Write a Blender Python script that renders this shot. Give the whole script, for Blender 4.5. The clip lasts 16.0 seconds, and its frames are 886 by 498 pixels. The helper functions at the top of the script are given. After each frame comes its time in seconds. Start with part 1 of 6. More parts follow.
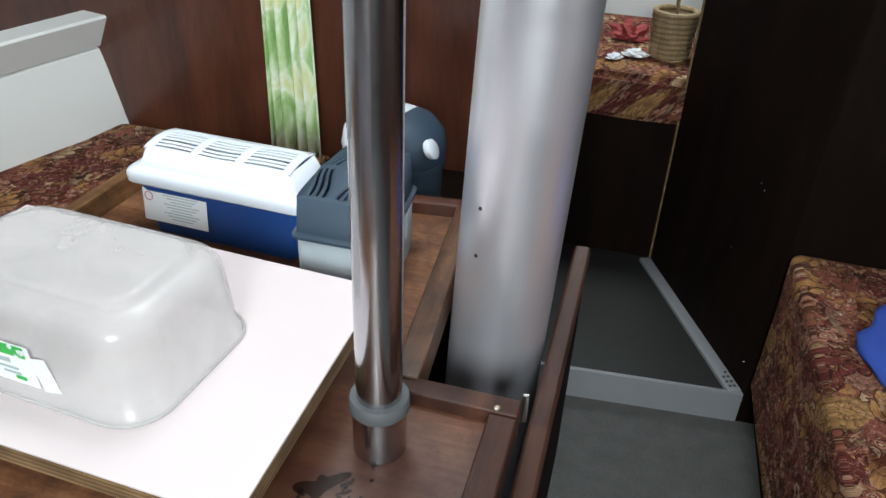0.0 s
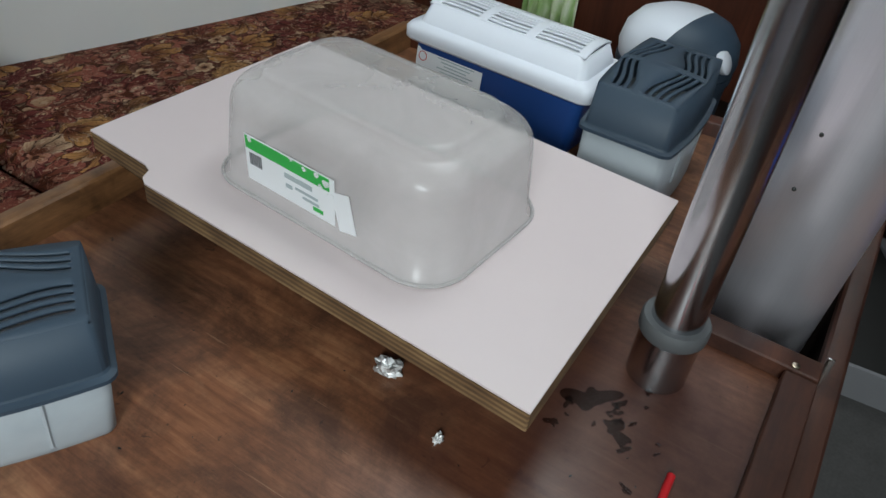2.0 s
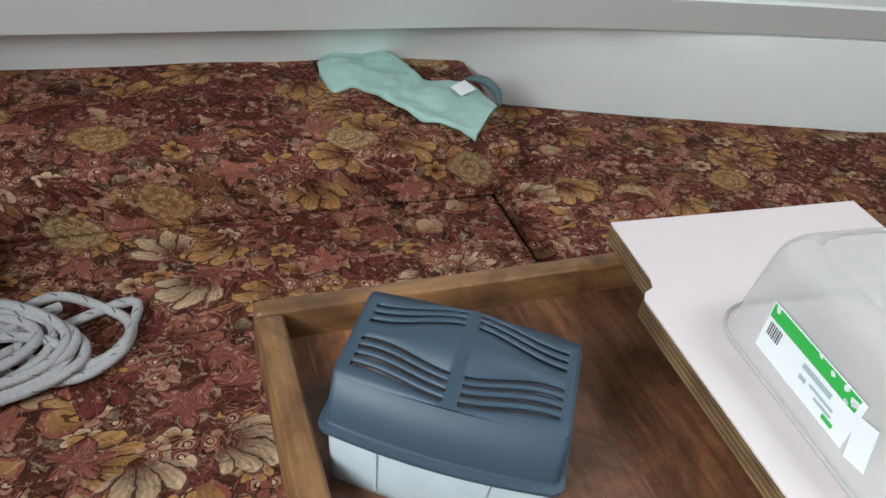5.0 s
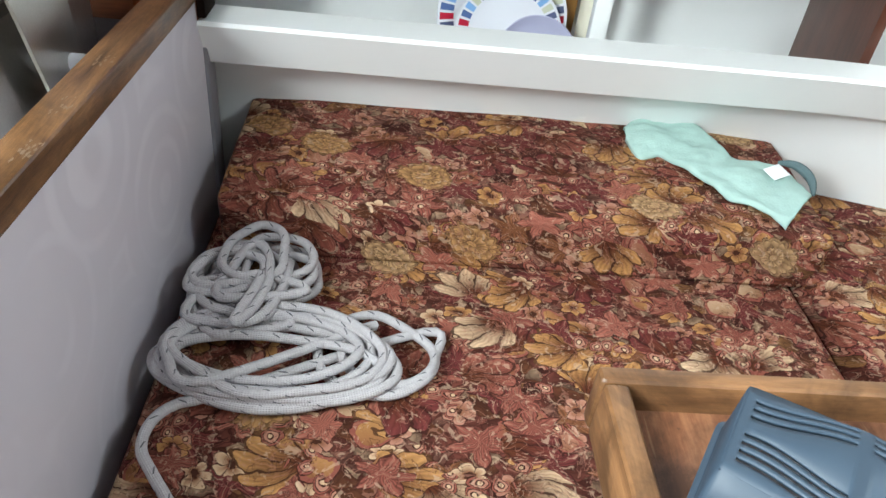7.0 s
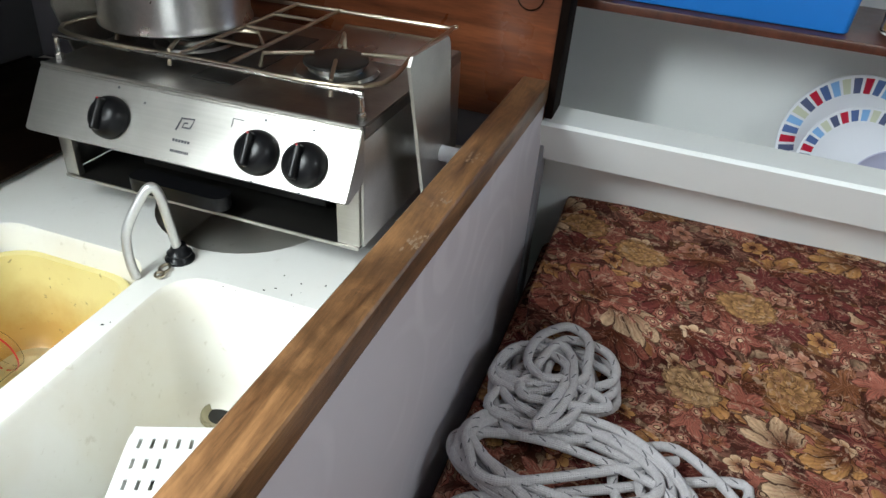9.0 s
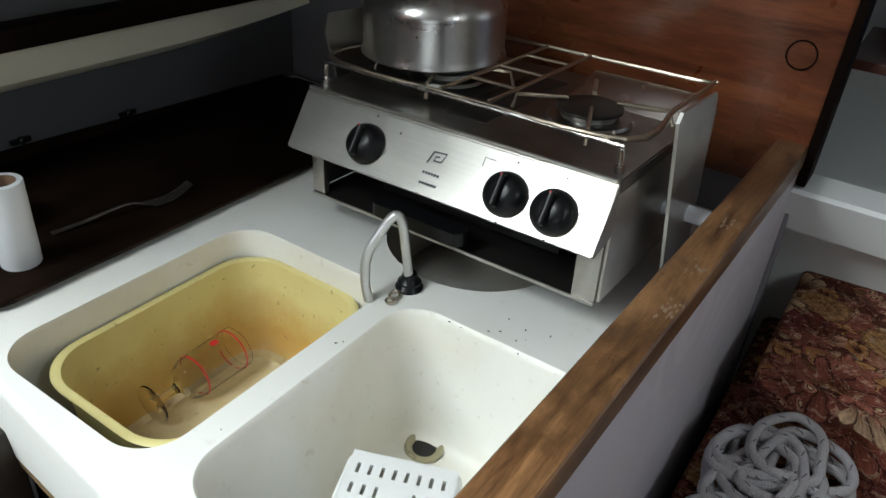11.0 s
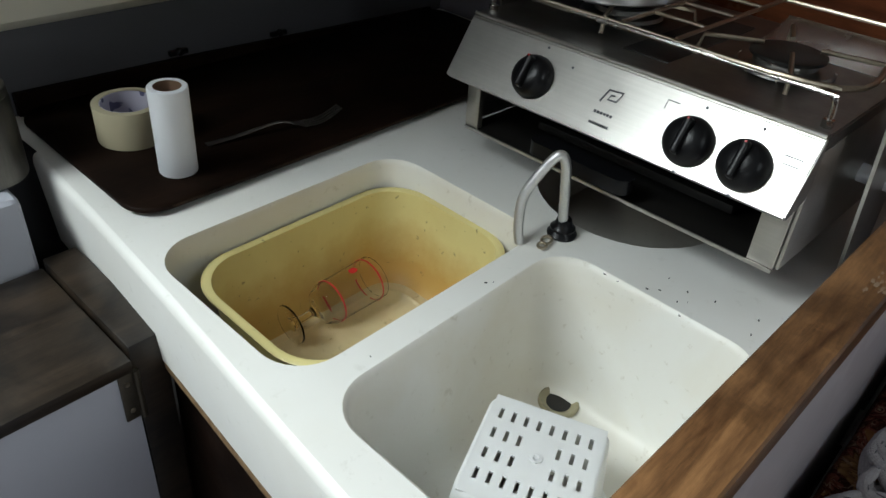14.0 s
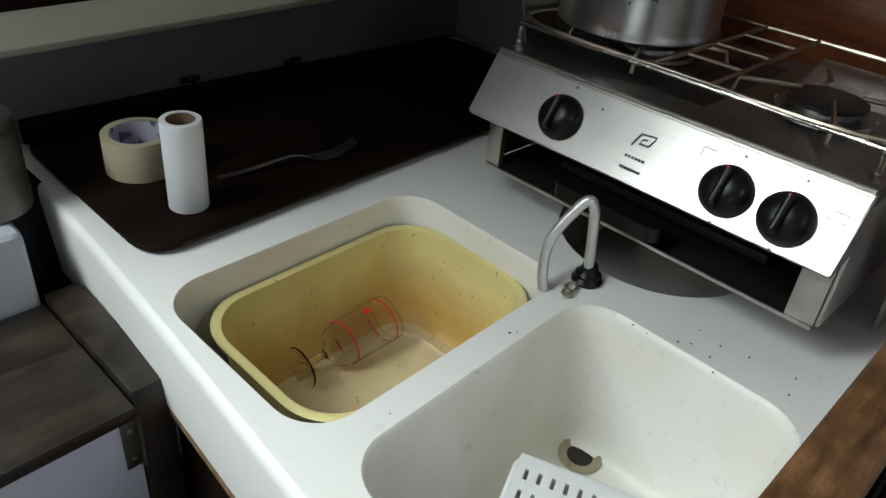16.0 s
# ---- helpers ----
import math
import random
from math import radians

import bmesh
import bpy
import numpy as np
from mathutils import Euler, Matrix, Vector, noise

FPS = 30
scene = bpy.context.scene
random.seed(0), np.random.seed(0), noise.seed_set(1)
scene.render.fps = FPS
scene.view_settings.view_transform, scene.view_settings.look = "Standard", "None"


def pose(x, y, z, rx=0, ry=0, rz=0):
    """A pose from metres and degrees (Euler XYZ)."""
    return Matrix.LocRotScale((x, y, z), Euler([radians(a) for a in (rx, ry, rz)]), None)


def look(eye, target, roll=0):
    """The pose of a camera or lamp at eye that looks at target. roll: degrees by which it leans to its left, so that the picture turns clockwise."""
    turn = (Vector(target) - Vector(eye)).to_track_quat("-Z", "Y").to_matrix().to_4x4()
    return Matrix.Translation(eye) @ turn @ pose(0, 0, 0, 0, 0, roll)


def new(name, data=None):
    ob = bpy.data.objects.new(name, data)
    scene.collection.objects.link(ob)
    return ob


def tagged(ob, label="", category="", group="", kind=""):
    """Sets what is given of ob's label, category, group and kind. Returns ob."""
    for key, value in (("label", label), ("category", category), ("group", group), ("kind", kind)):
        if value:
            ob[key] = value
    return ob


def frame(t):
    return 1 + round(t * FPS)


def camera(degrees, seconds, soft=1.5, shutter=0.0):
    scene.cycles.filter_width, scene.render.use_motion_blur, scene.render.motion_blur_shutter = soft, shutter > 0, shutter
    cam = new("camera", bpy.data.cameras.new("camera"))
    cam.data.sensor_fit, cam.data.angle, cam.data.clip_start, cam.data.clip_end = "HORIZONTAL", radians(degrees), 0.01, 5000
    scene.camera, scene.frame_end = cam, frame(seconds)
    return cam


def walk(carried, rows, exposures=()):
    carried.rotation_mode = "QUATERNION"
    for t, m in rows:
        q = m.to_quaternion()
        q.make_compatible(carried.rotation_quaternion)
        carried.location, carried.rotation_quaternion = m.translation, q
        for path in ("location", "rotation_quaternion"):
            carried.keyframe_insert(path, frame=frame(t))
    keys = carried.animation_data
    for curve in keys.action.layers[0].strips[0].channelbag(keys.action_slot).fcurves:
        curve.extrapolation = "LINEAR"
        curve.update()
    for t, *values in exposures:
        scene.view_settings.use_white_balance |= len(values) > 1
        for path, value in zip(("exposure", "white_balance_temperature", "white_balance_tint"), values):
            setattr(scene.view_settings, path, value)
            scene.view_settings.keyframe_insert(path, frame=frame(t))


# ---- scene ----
import itertools

cam = camera(61.9, 16.0)
METRES, EYE, TILT, LEAN, TURN = 0.9, 1.38, -31.5, -2.0, 16.0
ROWS = [
    (0.0, 0.0, 0.0, 0.0, 0.0, 0.0, -0.0),
    (0.5, -0.0553, 0.0112, -0.0303, 3.3, -1.19, -3.61),
    (1.0, -0.092, 0.0273, -0.0392, 7.45, -2.9, -6.99),
    (1.5, -0.1319, 0.0569, -0.0561, 10.18, -5.75, -9.73),
    (2.0, -0.1742, 0.0755, -0.052, 12.39, -7.5, -11.82),
    (2.5, -0.1985, 0.0953, -0.0373, 16.74, -8.84, -14.65),
    (3.0, -0.2247, 0.1056, -0.03, 22.96, -10.36, -18.38),
    (3.5, -0.2475, 0.1158, -0.0157, 30.0, -11.98, -22.36),
    (4.0, -0.2667, 0.1049, -0.0156, 36.53, -13.76, -26.42),
    (4.5, -0.2928, 0.083, -0.016, 42.31, -14.92, -28.99),
    (7.0, -0.4022, -0.0782, -0.1027, 68.63, -24.0, -34.92),
    (7.5, -0.4107, -0.114, -0.1108, 74.59, -26.12, -35.83),
    (8.0, -0.431, -0.1565, -0.1282, 80.61, -28.28, -36.28),
    (8.5, -0.4519, -0.1929, -0.1461, 87.66, -30.79, -36.22),
    (9.0, -0.4716, -0.209, -0.1563, 93.62, -32.9, -35.94),
    (9.5, -0.4862, -0.2324, -0.1693, 99.55, -35.09, -35.32),
    (10.0, -0.4882, -0.2554, -0.1814, 104.77, -37.04, -34.56),
    (12.5, -0.4989, -0.3129, -0.2615, 117.69, -44.94, -34.18),
    (13.0, -0.496, -0.3155, -0.2781, 119.22, -47.24, -34.16),
    (13.5, -0.4928, -0.3238, -0.2886, 121.26, -49.17, -33.55),
    (14.0, -0.4961, -0.3318, -0.2958, 122.89, -50.49, -33.12),
    (14.5, -0.5007, -0.3461, -0.2975, 123.58, -50.98, -33.12),
    (15.0, -0.5059, -0.3559, -0.3082, 124.09, -51.21, -33.09),
    (15.5, -0.5164, -0.3666, -0.3163, 124.07, -50.02, -33.63),
    (16.0, -0.529, -0.3759, -0.3197, 123.86, -49.63, -33.98),
]
walk(cam, [(t, pose(0, 0, EYE, TILT, LEAN, TURN) @ pose(METRES * x, METRES * y, METRES * z, 90 + pitch, roll, yaw)) for t, x, y, z, yaw, pitch, roll in ROWS],
     exposures=[(0.0, 0.55), (0.5, 0.35), (1.0, 0.0), (1.5, -0.22), (2.0, -0.32), (2.5, -0.28), (3.5, -0.3), (4.5, 0.1), (7.0, 1.36), (7.5, 1.46), (8.0, 1.36), (8.5, 1.12), (9.0, 0.87), (9.5, 0.50), (10.0, 0.33), (12.5, -0.20), (16.0, -0.35)])

# ---- world, daylight from openings out of view, and added fills ----
world = bpy.data.worlds.new("sky")
scene.world = world
world.use_nodes = True
sky = world.node_tree.nodes.new("ShaderNodeTexSky")
sky.sky_type, sky.sun_disc = "NISHITA", False
sky.sun_elevation, sky.sun_rotation = radians(45), radians(120)
world.node_tree.links.new(sky.outputs[0], world.node_tree.nodes["Background"].inputs[0])
world.node_tree.nodes["Background"].inputs[1].default_value = 0.12


def daylight(name, eye, target, w, h, watts, colour=(1.0, 0.98, 0.97)):
    data = bpy.data.lights.new(name, "AREA")
    data.shape, data.size, data.size_y, data.energy, data.color = "RECTANGLE", w, h, watts, colour
    ob = new(name, data)
    ob.matrix_world = look(eye, target)
    return ob


DAY = (0.865, 0.97, 0.985)
daylight("companionway_daylight", (0.20, -1.38, 1.97), (-0.45, -0.45, 0.75), 0.62, 0.92, 63.0, DAY)
# Added fill for the forward port corner; its hatch is assumed, not in view.
daylight("forward_port_fill", (-0.45, 0.95, 1.99), (-0.45, 0.95, 0.0), 0.46, 0.46, 7.5, DAY)
daylight("port_window_daylight", (-1.79, 0.55, 1.45), (0.0, 0.5, 0.9), 0.88, 0.2, 1.6, DAY)
# Added fill for the port liner and shelf; its window is assumed, unseen.
daylight("starboard_fill", (1.49, 0.35, 1.45), (0.0, 0.3, 0.9), 0.88, 0.2, 3.0, DAY)
daylight("forepeak_hatch_daylight", (0.0, 2.55, 1.96), (0.0, 2.55, 0.0), 0.38, 0.38, 9.0, DAY)


# ---- materials ----
class Nodes:
    def __init__(self, name):
        self.m = bpy.data.materials.new(name)
        self.m.use_nodes = True
        self.t = self.m.node_tree
        self.b = self.t.nodes["Principled BSDF"]

    def n(self, kind, **kw):
        node = self.t.nodes.new("ShaderNode" + kind)
        for k, v in kw.items():
            if k in node.inputs:
                self.put(node.inputs[k], v)
        return node

    def put(self, socket, v):
        if isinstance(v, bpy.types.NodeSocket):
            self.t.links.new(v, socket)
        else:
            socket.default_value = v

    def coords(self, scale=(1, 1, 1), rot=(0, 0, 0)):
        mp = self.n("Mapping")
        self.put(mp.inputs["Vector"], self.n("TexCoord").outputs["Object"])
        mp.inputs["Scale"].default_value, mp.inputs["Rotation"].default_value = scale, rot
        return mp.outputs[0]

    def noise(self, vec, scale, detail=4.0, rough=0.55, dist=0.0):
        node = self.n("TexNoise", Vector=vec, Scale=scale, Detail=detail, Roughness=rough, Distortion=dist)
        return node.outputs["Fac"]

    def ramp(self, fac, stops, mode="LINEAR"):
        node = self.n("ValToRGB", Fac=fac)
        el = node.color_ramp.elements
        node.color_ramp.interpolation = mode
        while len(el) < len(stops):
            el.new(0.5)
        for e, (p, c) in zip(el, stops):
            e.position, e.color = p, (*c, 1) if len(c) == 3 else c
        return node.outputs[0]

    def mix(self, fac, a, b, mode="MIX"):
        node = self.t.nodes.new("ShaderNodeMix")
        node.data_type, node.blend_type = "RGBA", mode
        for i, v in ((0, fac), (6, a), (7, b)):
            if isinstance(v, tuple) and len(v) == 3:
                v = (*v, 1)
            self.put(node.inputs[i], v)
        return node.outputs[2]

    def math(self, op, a, b=0.0, c=0.0):
        node = self.t.nodes.new("ShaderNodeMath")
        node.operation = op
        for i, v in enumerate((a, b, c)):
            self.put(node.inputs[i], v)
        return node.outputs[0]

    def bump(self, height, strength=0.2, dist=0.002):
        node = self.n("Bump", Height=height, Strength=strength, Distance=dist)
        self.put(self.b.inputs["Normal"], node.outputs[0])

    def done(self, colour=None, rough=0.5, metal=0.0, **kw):
        if colour is not None:
            self.put(self.b.inputs["Base Color"], (*colour, 1) if isinstance(colour, tuple) and len(colour) == 3 else colour)
        self.put(self.b.inputs["Roughness"], rough)
        self.put(self.b.inputs["Metallic"], metal)
        for k, v in kw.items():
            self.put(self.b.inputs[k.replace("_", " ")], v)
        return self.m


def plain(name, colour, rough=0.5, metal=0.0, spread=0.15, scale=30.0, bump=0.1, **kw):
    k = Nodes(name)
    v = k.coords()
    f = k.noise(v, scale, 5)
    g = k.noise(v, scale * 0.12, 3)
    dark = tuple(c * (1 - spread) for c in colour)
    lite = tuple(min(1, c * (1 + spread * 0.6)) for c in colour)
    col = k.mix(k.math("MULTIPLY", k.math("ADD", f, g), 0.5), dark, lite)
    if bump:
        k.bump(k.noise(v, scale * 6, 3), bump, 0.001)
    r = k.math("ADD", k.math("MULTIPLY", g, 0.25), rough - 0.12)
    return k.done(col, r, metal, **kw)


def timber(name, dark, lite, along="y", rough=0.4, scale=14.0, stains=0.0, coat=0.0, spec=0.5):
    k = Nodes(name)
    s = {"x": (0.12, 1, 1), "y": (1, 0.12, 1), "z": (1, 1, 0.12)}[along]
    v = k.coords(s)
    w = k.coords()
    fine = k.noise(v, scale * 9, 6, 0.65, 0.3)
    broad = k.noise(v, scale, 4, 0.5, 0.8)
    col = k.ramp(k.math("ADD", k.math("MULTIPLY", broad, 0.65), k.math("MULTIPLY", fine, 0.35)),
                 [(0.34, dark), (0.5, tuple((a + b) / 2 for a, b in zip(dark, lite))), (0.64, lite)])
    r = k.math("ADD", k.math("MULTIPLY", k.noise(w, 9, 4), 0.35), rough - 0.15)
    if stains:
        blot = k.ramp(k.noise(w, 7, 6, 0.65, 0.6), [(0.47, (0, 0, 0)), (0.62, (1, 1, 1))])
        col = k.mix(k.math("MULTIPLY", blot, stains), col, tuple(c * 0.22 for c in dark))
        pale = k.ramp(k.noise(w, 26, 6, 0.7, 0.4), [(0.6, (0, 0, 0)), (0.72, (1, 1, 1))])
        col = k.mix(k.math("MULTIPLY", pale, stains * 0.35), col, tuple(min(1, c * 1.9) for c in lite))
        nick = k.ramp(k.noise(k.coords(tuple(2.5 if c == 1 else 0.35 for c in s)), 70, 3, 0.6, 0.2), [(0.66, (0, 0, 0)), (0.71, (1, 1, 1))])
        col = k.mix(k.math("MULTIPLY", nick, stains * 0.6), col, tuple(c * 0.3 for c in dark))
    k.bump(fine, 0.25, 0.0008)
    return k.done(col, r, 0.0, Coat_Weight=coat, Coat_Roughness=0.15, Specular_IOR_Level=spec)


def floral(name):
    """Dense woven autumn print: overlapping petals and leaves in rose, ochre and cream on dark maroon."""
    k = Nodes(name)
    tc = k.n("TexCoord").outputs["Object"]
    sep = k.n("SeparateXYZ", Vector=tc)
    x, y, z = sep.outputs
    u = k.math("ADD", y, k.math("MULTIPLY", z, 0.45))
    v = k.math("SUBTRACT", x, z)
    flat = k.n("CombineXYZ", X=u, Y=v, Z=0.0).outputs[0]

    def warp(vec, scale, detail, amount):
        wob = k.n("TexNoise", Vector=vec, Scale=scale, Detail=detail, Roughness=0.6)
        off = k.n("VectorMath")
        off.operation = "MULTIPLY_ADD"
        k.put(off.inputs[0], wob.outputs["Color"])
        off.inputs[1].default_value = (amount, amount, 0)
        k.put(off.inputs[2], vec)
        return off.outputs[0]

    com = warp(warp(flat, 14.0, 3.0, 0.040), 60.0, 2.0, 0.004)
    oc, rs, cr, br, pk, dk = (0.50, 0.25, 0.088), (0.275, 0.082, 0.057), (0.66, 0.45, 0.28), (0.22, 0.085, 0.036), (0.45, 0.21, 0.145), (0.05, 0.014, 0.011)

    def petals(scale, seed, squash, turn_by, palette, vein):
        mp = k.n("Mapping", Vector=com)
        mp.inputs["Location"].default_value = (seed, seed * 0.7, 0)
        mp.inputs["Rotation"].default_value = (0, 0, turn_by)
        mp.inputs["Scale"].default_value = (1, squash, 1)
        p = mp.outputs[0]
        vo = k.n("TexVoronoi", Vector=p, Scale=scale)
        vo.voronoi_dimensions = "2D"
        ed = k.n("TexVoronoi", Vector=p, Scale=scale)
        ed.voronoi_dimensions, ed.feature = "2D", "DISTANCE_TO_EDGE"
        for node in (vo, ed):
            node.inputs["Randomness"].default_value = 1.0
        dd = k.n("VectorMath")
        dd.operation = "SUBTRACT"
        k.put(dd.inputs[0], p)
        k.put(dd.inputs[1], vo.outputs["Position"])
        q = k.n("SeparateXYZ", Vector=dd.outputs[0])
        rnd = k.n("SeparateColor", Color=vo.outputs["Color"])
        a = k.math("MULTIPLY", rnd.outputs[0], 6.283)
        ca, sa = k.math("COSINE", a), k.math("SINE", a)
        g = k.math("MULTIPLY", k.math("ADD", k.math("MULTIPLY", q.outputs[0], ca), k.math("MULTIPLY", q.outputs[1], sa)), scale)
        h = k.math("MULTIPLY", k.math("SUBTRACT", k.math("MULTIPLY", q.outputs[1], ca), k.math("MULTIPLY", q.outputs[0], sa)), scale)
        shade = k.math("MINIMUM", k.math("MAXIMUM", k.math("MULTIPLY_ADD", g, 1.0, 0.82), 0.34), 1.25)
        bend = k.math("MULTIPLY_ADD", k.math("MULTIPLY", g, g), 2.5, k.math("ABSOLUTE", h))
        lines = k.math("MULTIPLY_ADD", k.math("ABSOLUTE", k.math("SINE", k.math("MULTIPLY", bend, vein))), 0.5, 0.62)
        base = k.ramp(rnd.outputs[1], palette, "CONSTANT")
        body = k.mix(1.0, base, k.math("MULTIPLY", shade, lines), "MULTIPLY")
        rim = k.math("LESS_THAN", ed.outputs["Distance"], 0.034)
        return k.mix(k.math("MULTIPLY", rim, k.math("MULTIPLY_ADD", rnd.outputs[2], 0.6, 0.25)), body, (0.05, 0.012, 0.009)), rnd.outputs[2]

    small, _ = petals(46.0, 3.3, 1.2, 0.4, [(0, pk), (0.2, rs), (0.38, cr), (0.52, rs), (0.7, br), (0.8, dk), (0.88, cr)], 5.0)
    mid, pick = petals(23.0, 7.9, 1.7, 0.7, [(0, rs), (0.25, oc), (0.4, pk), (0.56, rs), (0.72, br), (0.86, br), (0.95, dk)], 9.0)
    col = k.mix(k.math("GREATER_THAN", pick, 0.46), small, mid)
    col = k.mix(0.66, col, (0.032, 0.008, 0.005))
    ink = (0.030, 0.009, 0.006)

    def cell(scale, seed, squash, jitter=0.75, spin=6.283):
        """Motif-local coordinates: x, y, distance, turn and three random values for each cell."""
        mp = k.n("Mapping", Vector=com)
        mp.inputs["Location"].default_value = (seed, seed * 0.6, 0)
        mp.inputs["Rotation"].default_value = (0, 0, seed)
        mp.inputs["Scale"].default_value = (1, squash, 1)
        vo = k.n("TexVoronoi", Vector=mp.outputs[0], Scale=scale)
        vo.voronoi_dimensions = "2D"
        vo.inputs["Randomness"].default_value = jitter
        rnd = k.n("SeparateColor", Color=vo.outputs["Color"])
        dd = k.n("VectorMath")
        dd.operation = "SUBTRACT"
        k.put(dd.inputs[0], mp.outputs[0])
        k.put(dd.inputs[1], vo.outputs["Position"])
        q = k.n("SeparateXYZ", Vector=dd.outputs[0])
        a = k.math("MULTIPLY", rnd.outputs[1], spin)
        ca, sa = k.math("COSINE", a), k.math("SINE", a)
        gx = k.math("MULTIPLY", k.math("ADD", k.math("MULTIPLY", q.outputs[0], ca), k.math("MULTIPLY", q.outputs[1], sa)), scale)
        gy = k.math("MULTIPLY", k.math("SUBTRACT", k.math("MULTIPLY", q.outputs[1], ca), k.math("MULTIPLY", q.outputs[0], sa)), scale)
        return gx, gy, vo.outputs["Distance"], rnd.outputs

    def shown(rnds, share, *tests):
        on = k.math("GREATER_THAN", rnds[0], 1.0 - share)
        for t in tests:
            on = k.math("MULTIPLY", on, t)
        return on

    def fans(under, scale, seed, share, palette, blades=5.0):
        """Shell-like leaves: blades spreading from a dark foot, pale at their tips."""
        gx, gy, _, rnds = cell(scale, seed, 1.25)
        gy = k.math("ADD", gy, 0.34)
        r = k.math("SQRT", k.math("MULTIPLY_ADD", gx, gx, k.math("MULTIPLY", gy, gy)))
        th = k.math("ARCTAN2", gx, gy)
        bend = k.math("MULTIPLY_ADD", r, 0.5, th)
        f = k.math("ABSOLUTE", k.math("SUBTRACT", k.math("FRACT", k.math("MULTIPLY_ADD", bend, blades / 2.3, 0.5)), 0.5))
        reach = k.math("SUBTRACT", k.math("MULTIPLY_ADD", k.math("MULTIPLY", th, th), -0.20, 0.80), k.math("MULTIPLY", k.math("MULTIPLY", f, f), 0.8))
        rr = k.math("DIVIDE", r, reach)
        on = shown(rnds, share, k.math("LESS_THAN", rr, 1.0), k.math("LESS_THAN", k.math("ABSOLUTE", th), 1.2))
        tone = k.ramp(rnds[2], palette, "CONSTANT")
        face = k.mix(k.ramp(rr, [(0.25, (0, 0, 0)), (0.85, (1, 1, 1))]), (0.10, 0.028, 0.012), tone)
        shade = k.math("MULTIPLY", k.math("MULTIPLY_ADD", k.math("MULTIPLY", f, f), -2.6, 1.12), k.math("MULTIPLY_ADD", k.math("SINE", k.math("MULTIPLY", bend, 46.0)), 0.16, 0.92))
        face = k.mix(1.0, face, k.math("MAXIMUM", shade, 0.2), "MULTIPLY")
        line = k.math("MAXIMUM", k.math("GREATER_THAN", f, 0.44), k.math("GREATER_THAN", rr, 0.93))
        return k.mix(on, under, k.mix(k.math("MULTIPLY", line, 0.85), face, ink))

    def mums(under, scale, seed, share, size, palette):
        """Ruffled heads: rings of short overlapping petals."""
        gx, gy, d, rnds = cell(scale, seed, 1.2)
        turn = k.math("ARCTAN2", gx, gy)
        edge = k.math("MULTIPLY_ADD", k.math("ABSOLUTE", k.math("SINE", k.math("MULTIPLY", turn, 7.0))), size * 0.16, size * 0.84)
        rr = k.math("DIVIDE", d, edge)
        lay = k.math("MULTIPLY_ADD", k.noise(flat, 40, 2), 0.9, k.math("MULTIPLY", rr, 3.2))
        pet = k.math("ABSOLUTE", k.math("SINE", k.math("MULTIPLY_ADD", turn, 7.0, k.math("MULTIPLY", k.math("FLOOR", lay), 1.57))))
        tone = k.ramp(rnds[2], palette, "CONSTANT")
        lum = k.math("MULTIPLY", k.math("MULTIPLY_ADD", k.math("FRACT", lay), 0.6, 0.42), k.math("MULTIPLY_ADD", pet, 0.5, 0.5))
        face = k.mix(1.0, tone, lum, "MULTIPLY")
        return k.mix(shown(rnds, share, k.math("LESS_THAN", rr, 1.0)), under, k.mix(k.math("MULTIPLY", k.math("GREATER_THAN", rr, 0.94), 0.7), face, ink))

    def maples(under, scale, seed, share, palette):
        """Pointed five-lobed leaves with paler ribs."""
        gx, gy, d, rnds = cell(scale, seed, 1.3)
        turn = k.math("ARCTAN2", gx, gy)
        lobe = k.math("ABSOLUTE", k.math("SUBTRACT", k.math("FRACT", k.math("MULTIPLY", turn, 5 / 6.2832)), 0.5))
        reach = k.math("MULTIPLY_ADD", lobe, -0.62, 0.52)
        rr = k.math("DIVIDE", d, reach)
        tone = k.ramp(rnds[2], palette, "CONSTANT")
        face = k.mix(1.0, tone, k.math("MULTIPLY_ADD", k.math("SINE", k.math("MULTIPLY_ADD", lobe, 26.0, k.math("MULTIPLY", rr, 9.0))), 0.28, 0.8), "MULTIPLY")
        rib = k.math("LESS_THAN", lobe, 0.025)
        face = k.mix(k.math("MULTIPLY", rib, 0.5), face, pk)
        return k.mix(shown(rnds, share, k.math("LESS_THAN", rr, 1.0)), under, k.mix(k.math("MULTIPLY", k.math("GREATER_THAN", rr, 0.90), 0.8), face, ink))

    def pears(under, scale, seed, share, palette):
        """Smooth seed-pods with a rosy rim."""
        gx, gy, _, rnds = cell(scale, seed, 1.0)
        wide = k.math("MULTIPLY_ADD", gy, 0.22, 0.25)
        e = k.math("SQRT", k.math("ADD", k.math("POWER", k.math("DIVIDE", gx, wide), 2.0), k.math("POWER", k.math("DIVIDE", gy, 0.36), 2.0)))
        tone = k.mix(k.math("MULTIPLY_ADD", gx, 1.9, 0.5), k.ramp(rnds[2], palette, "CONSTANT"), br)
        face = k.mix(k.math("GREATER_THAN", e, 0.72), tone, rs)
        face = k.mix(k.math("MULTIPLY", k.math("GREATER_THAN", e, 0.92), 0.9), face, ink)
        return k.mix(shown(rnds, share, k.math("LESS_THAN", e, 1.0)), under, face)

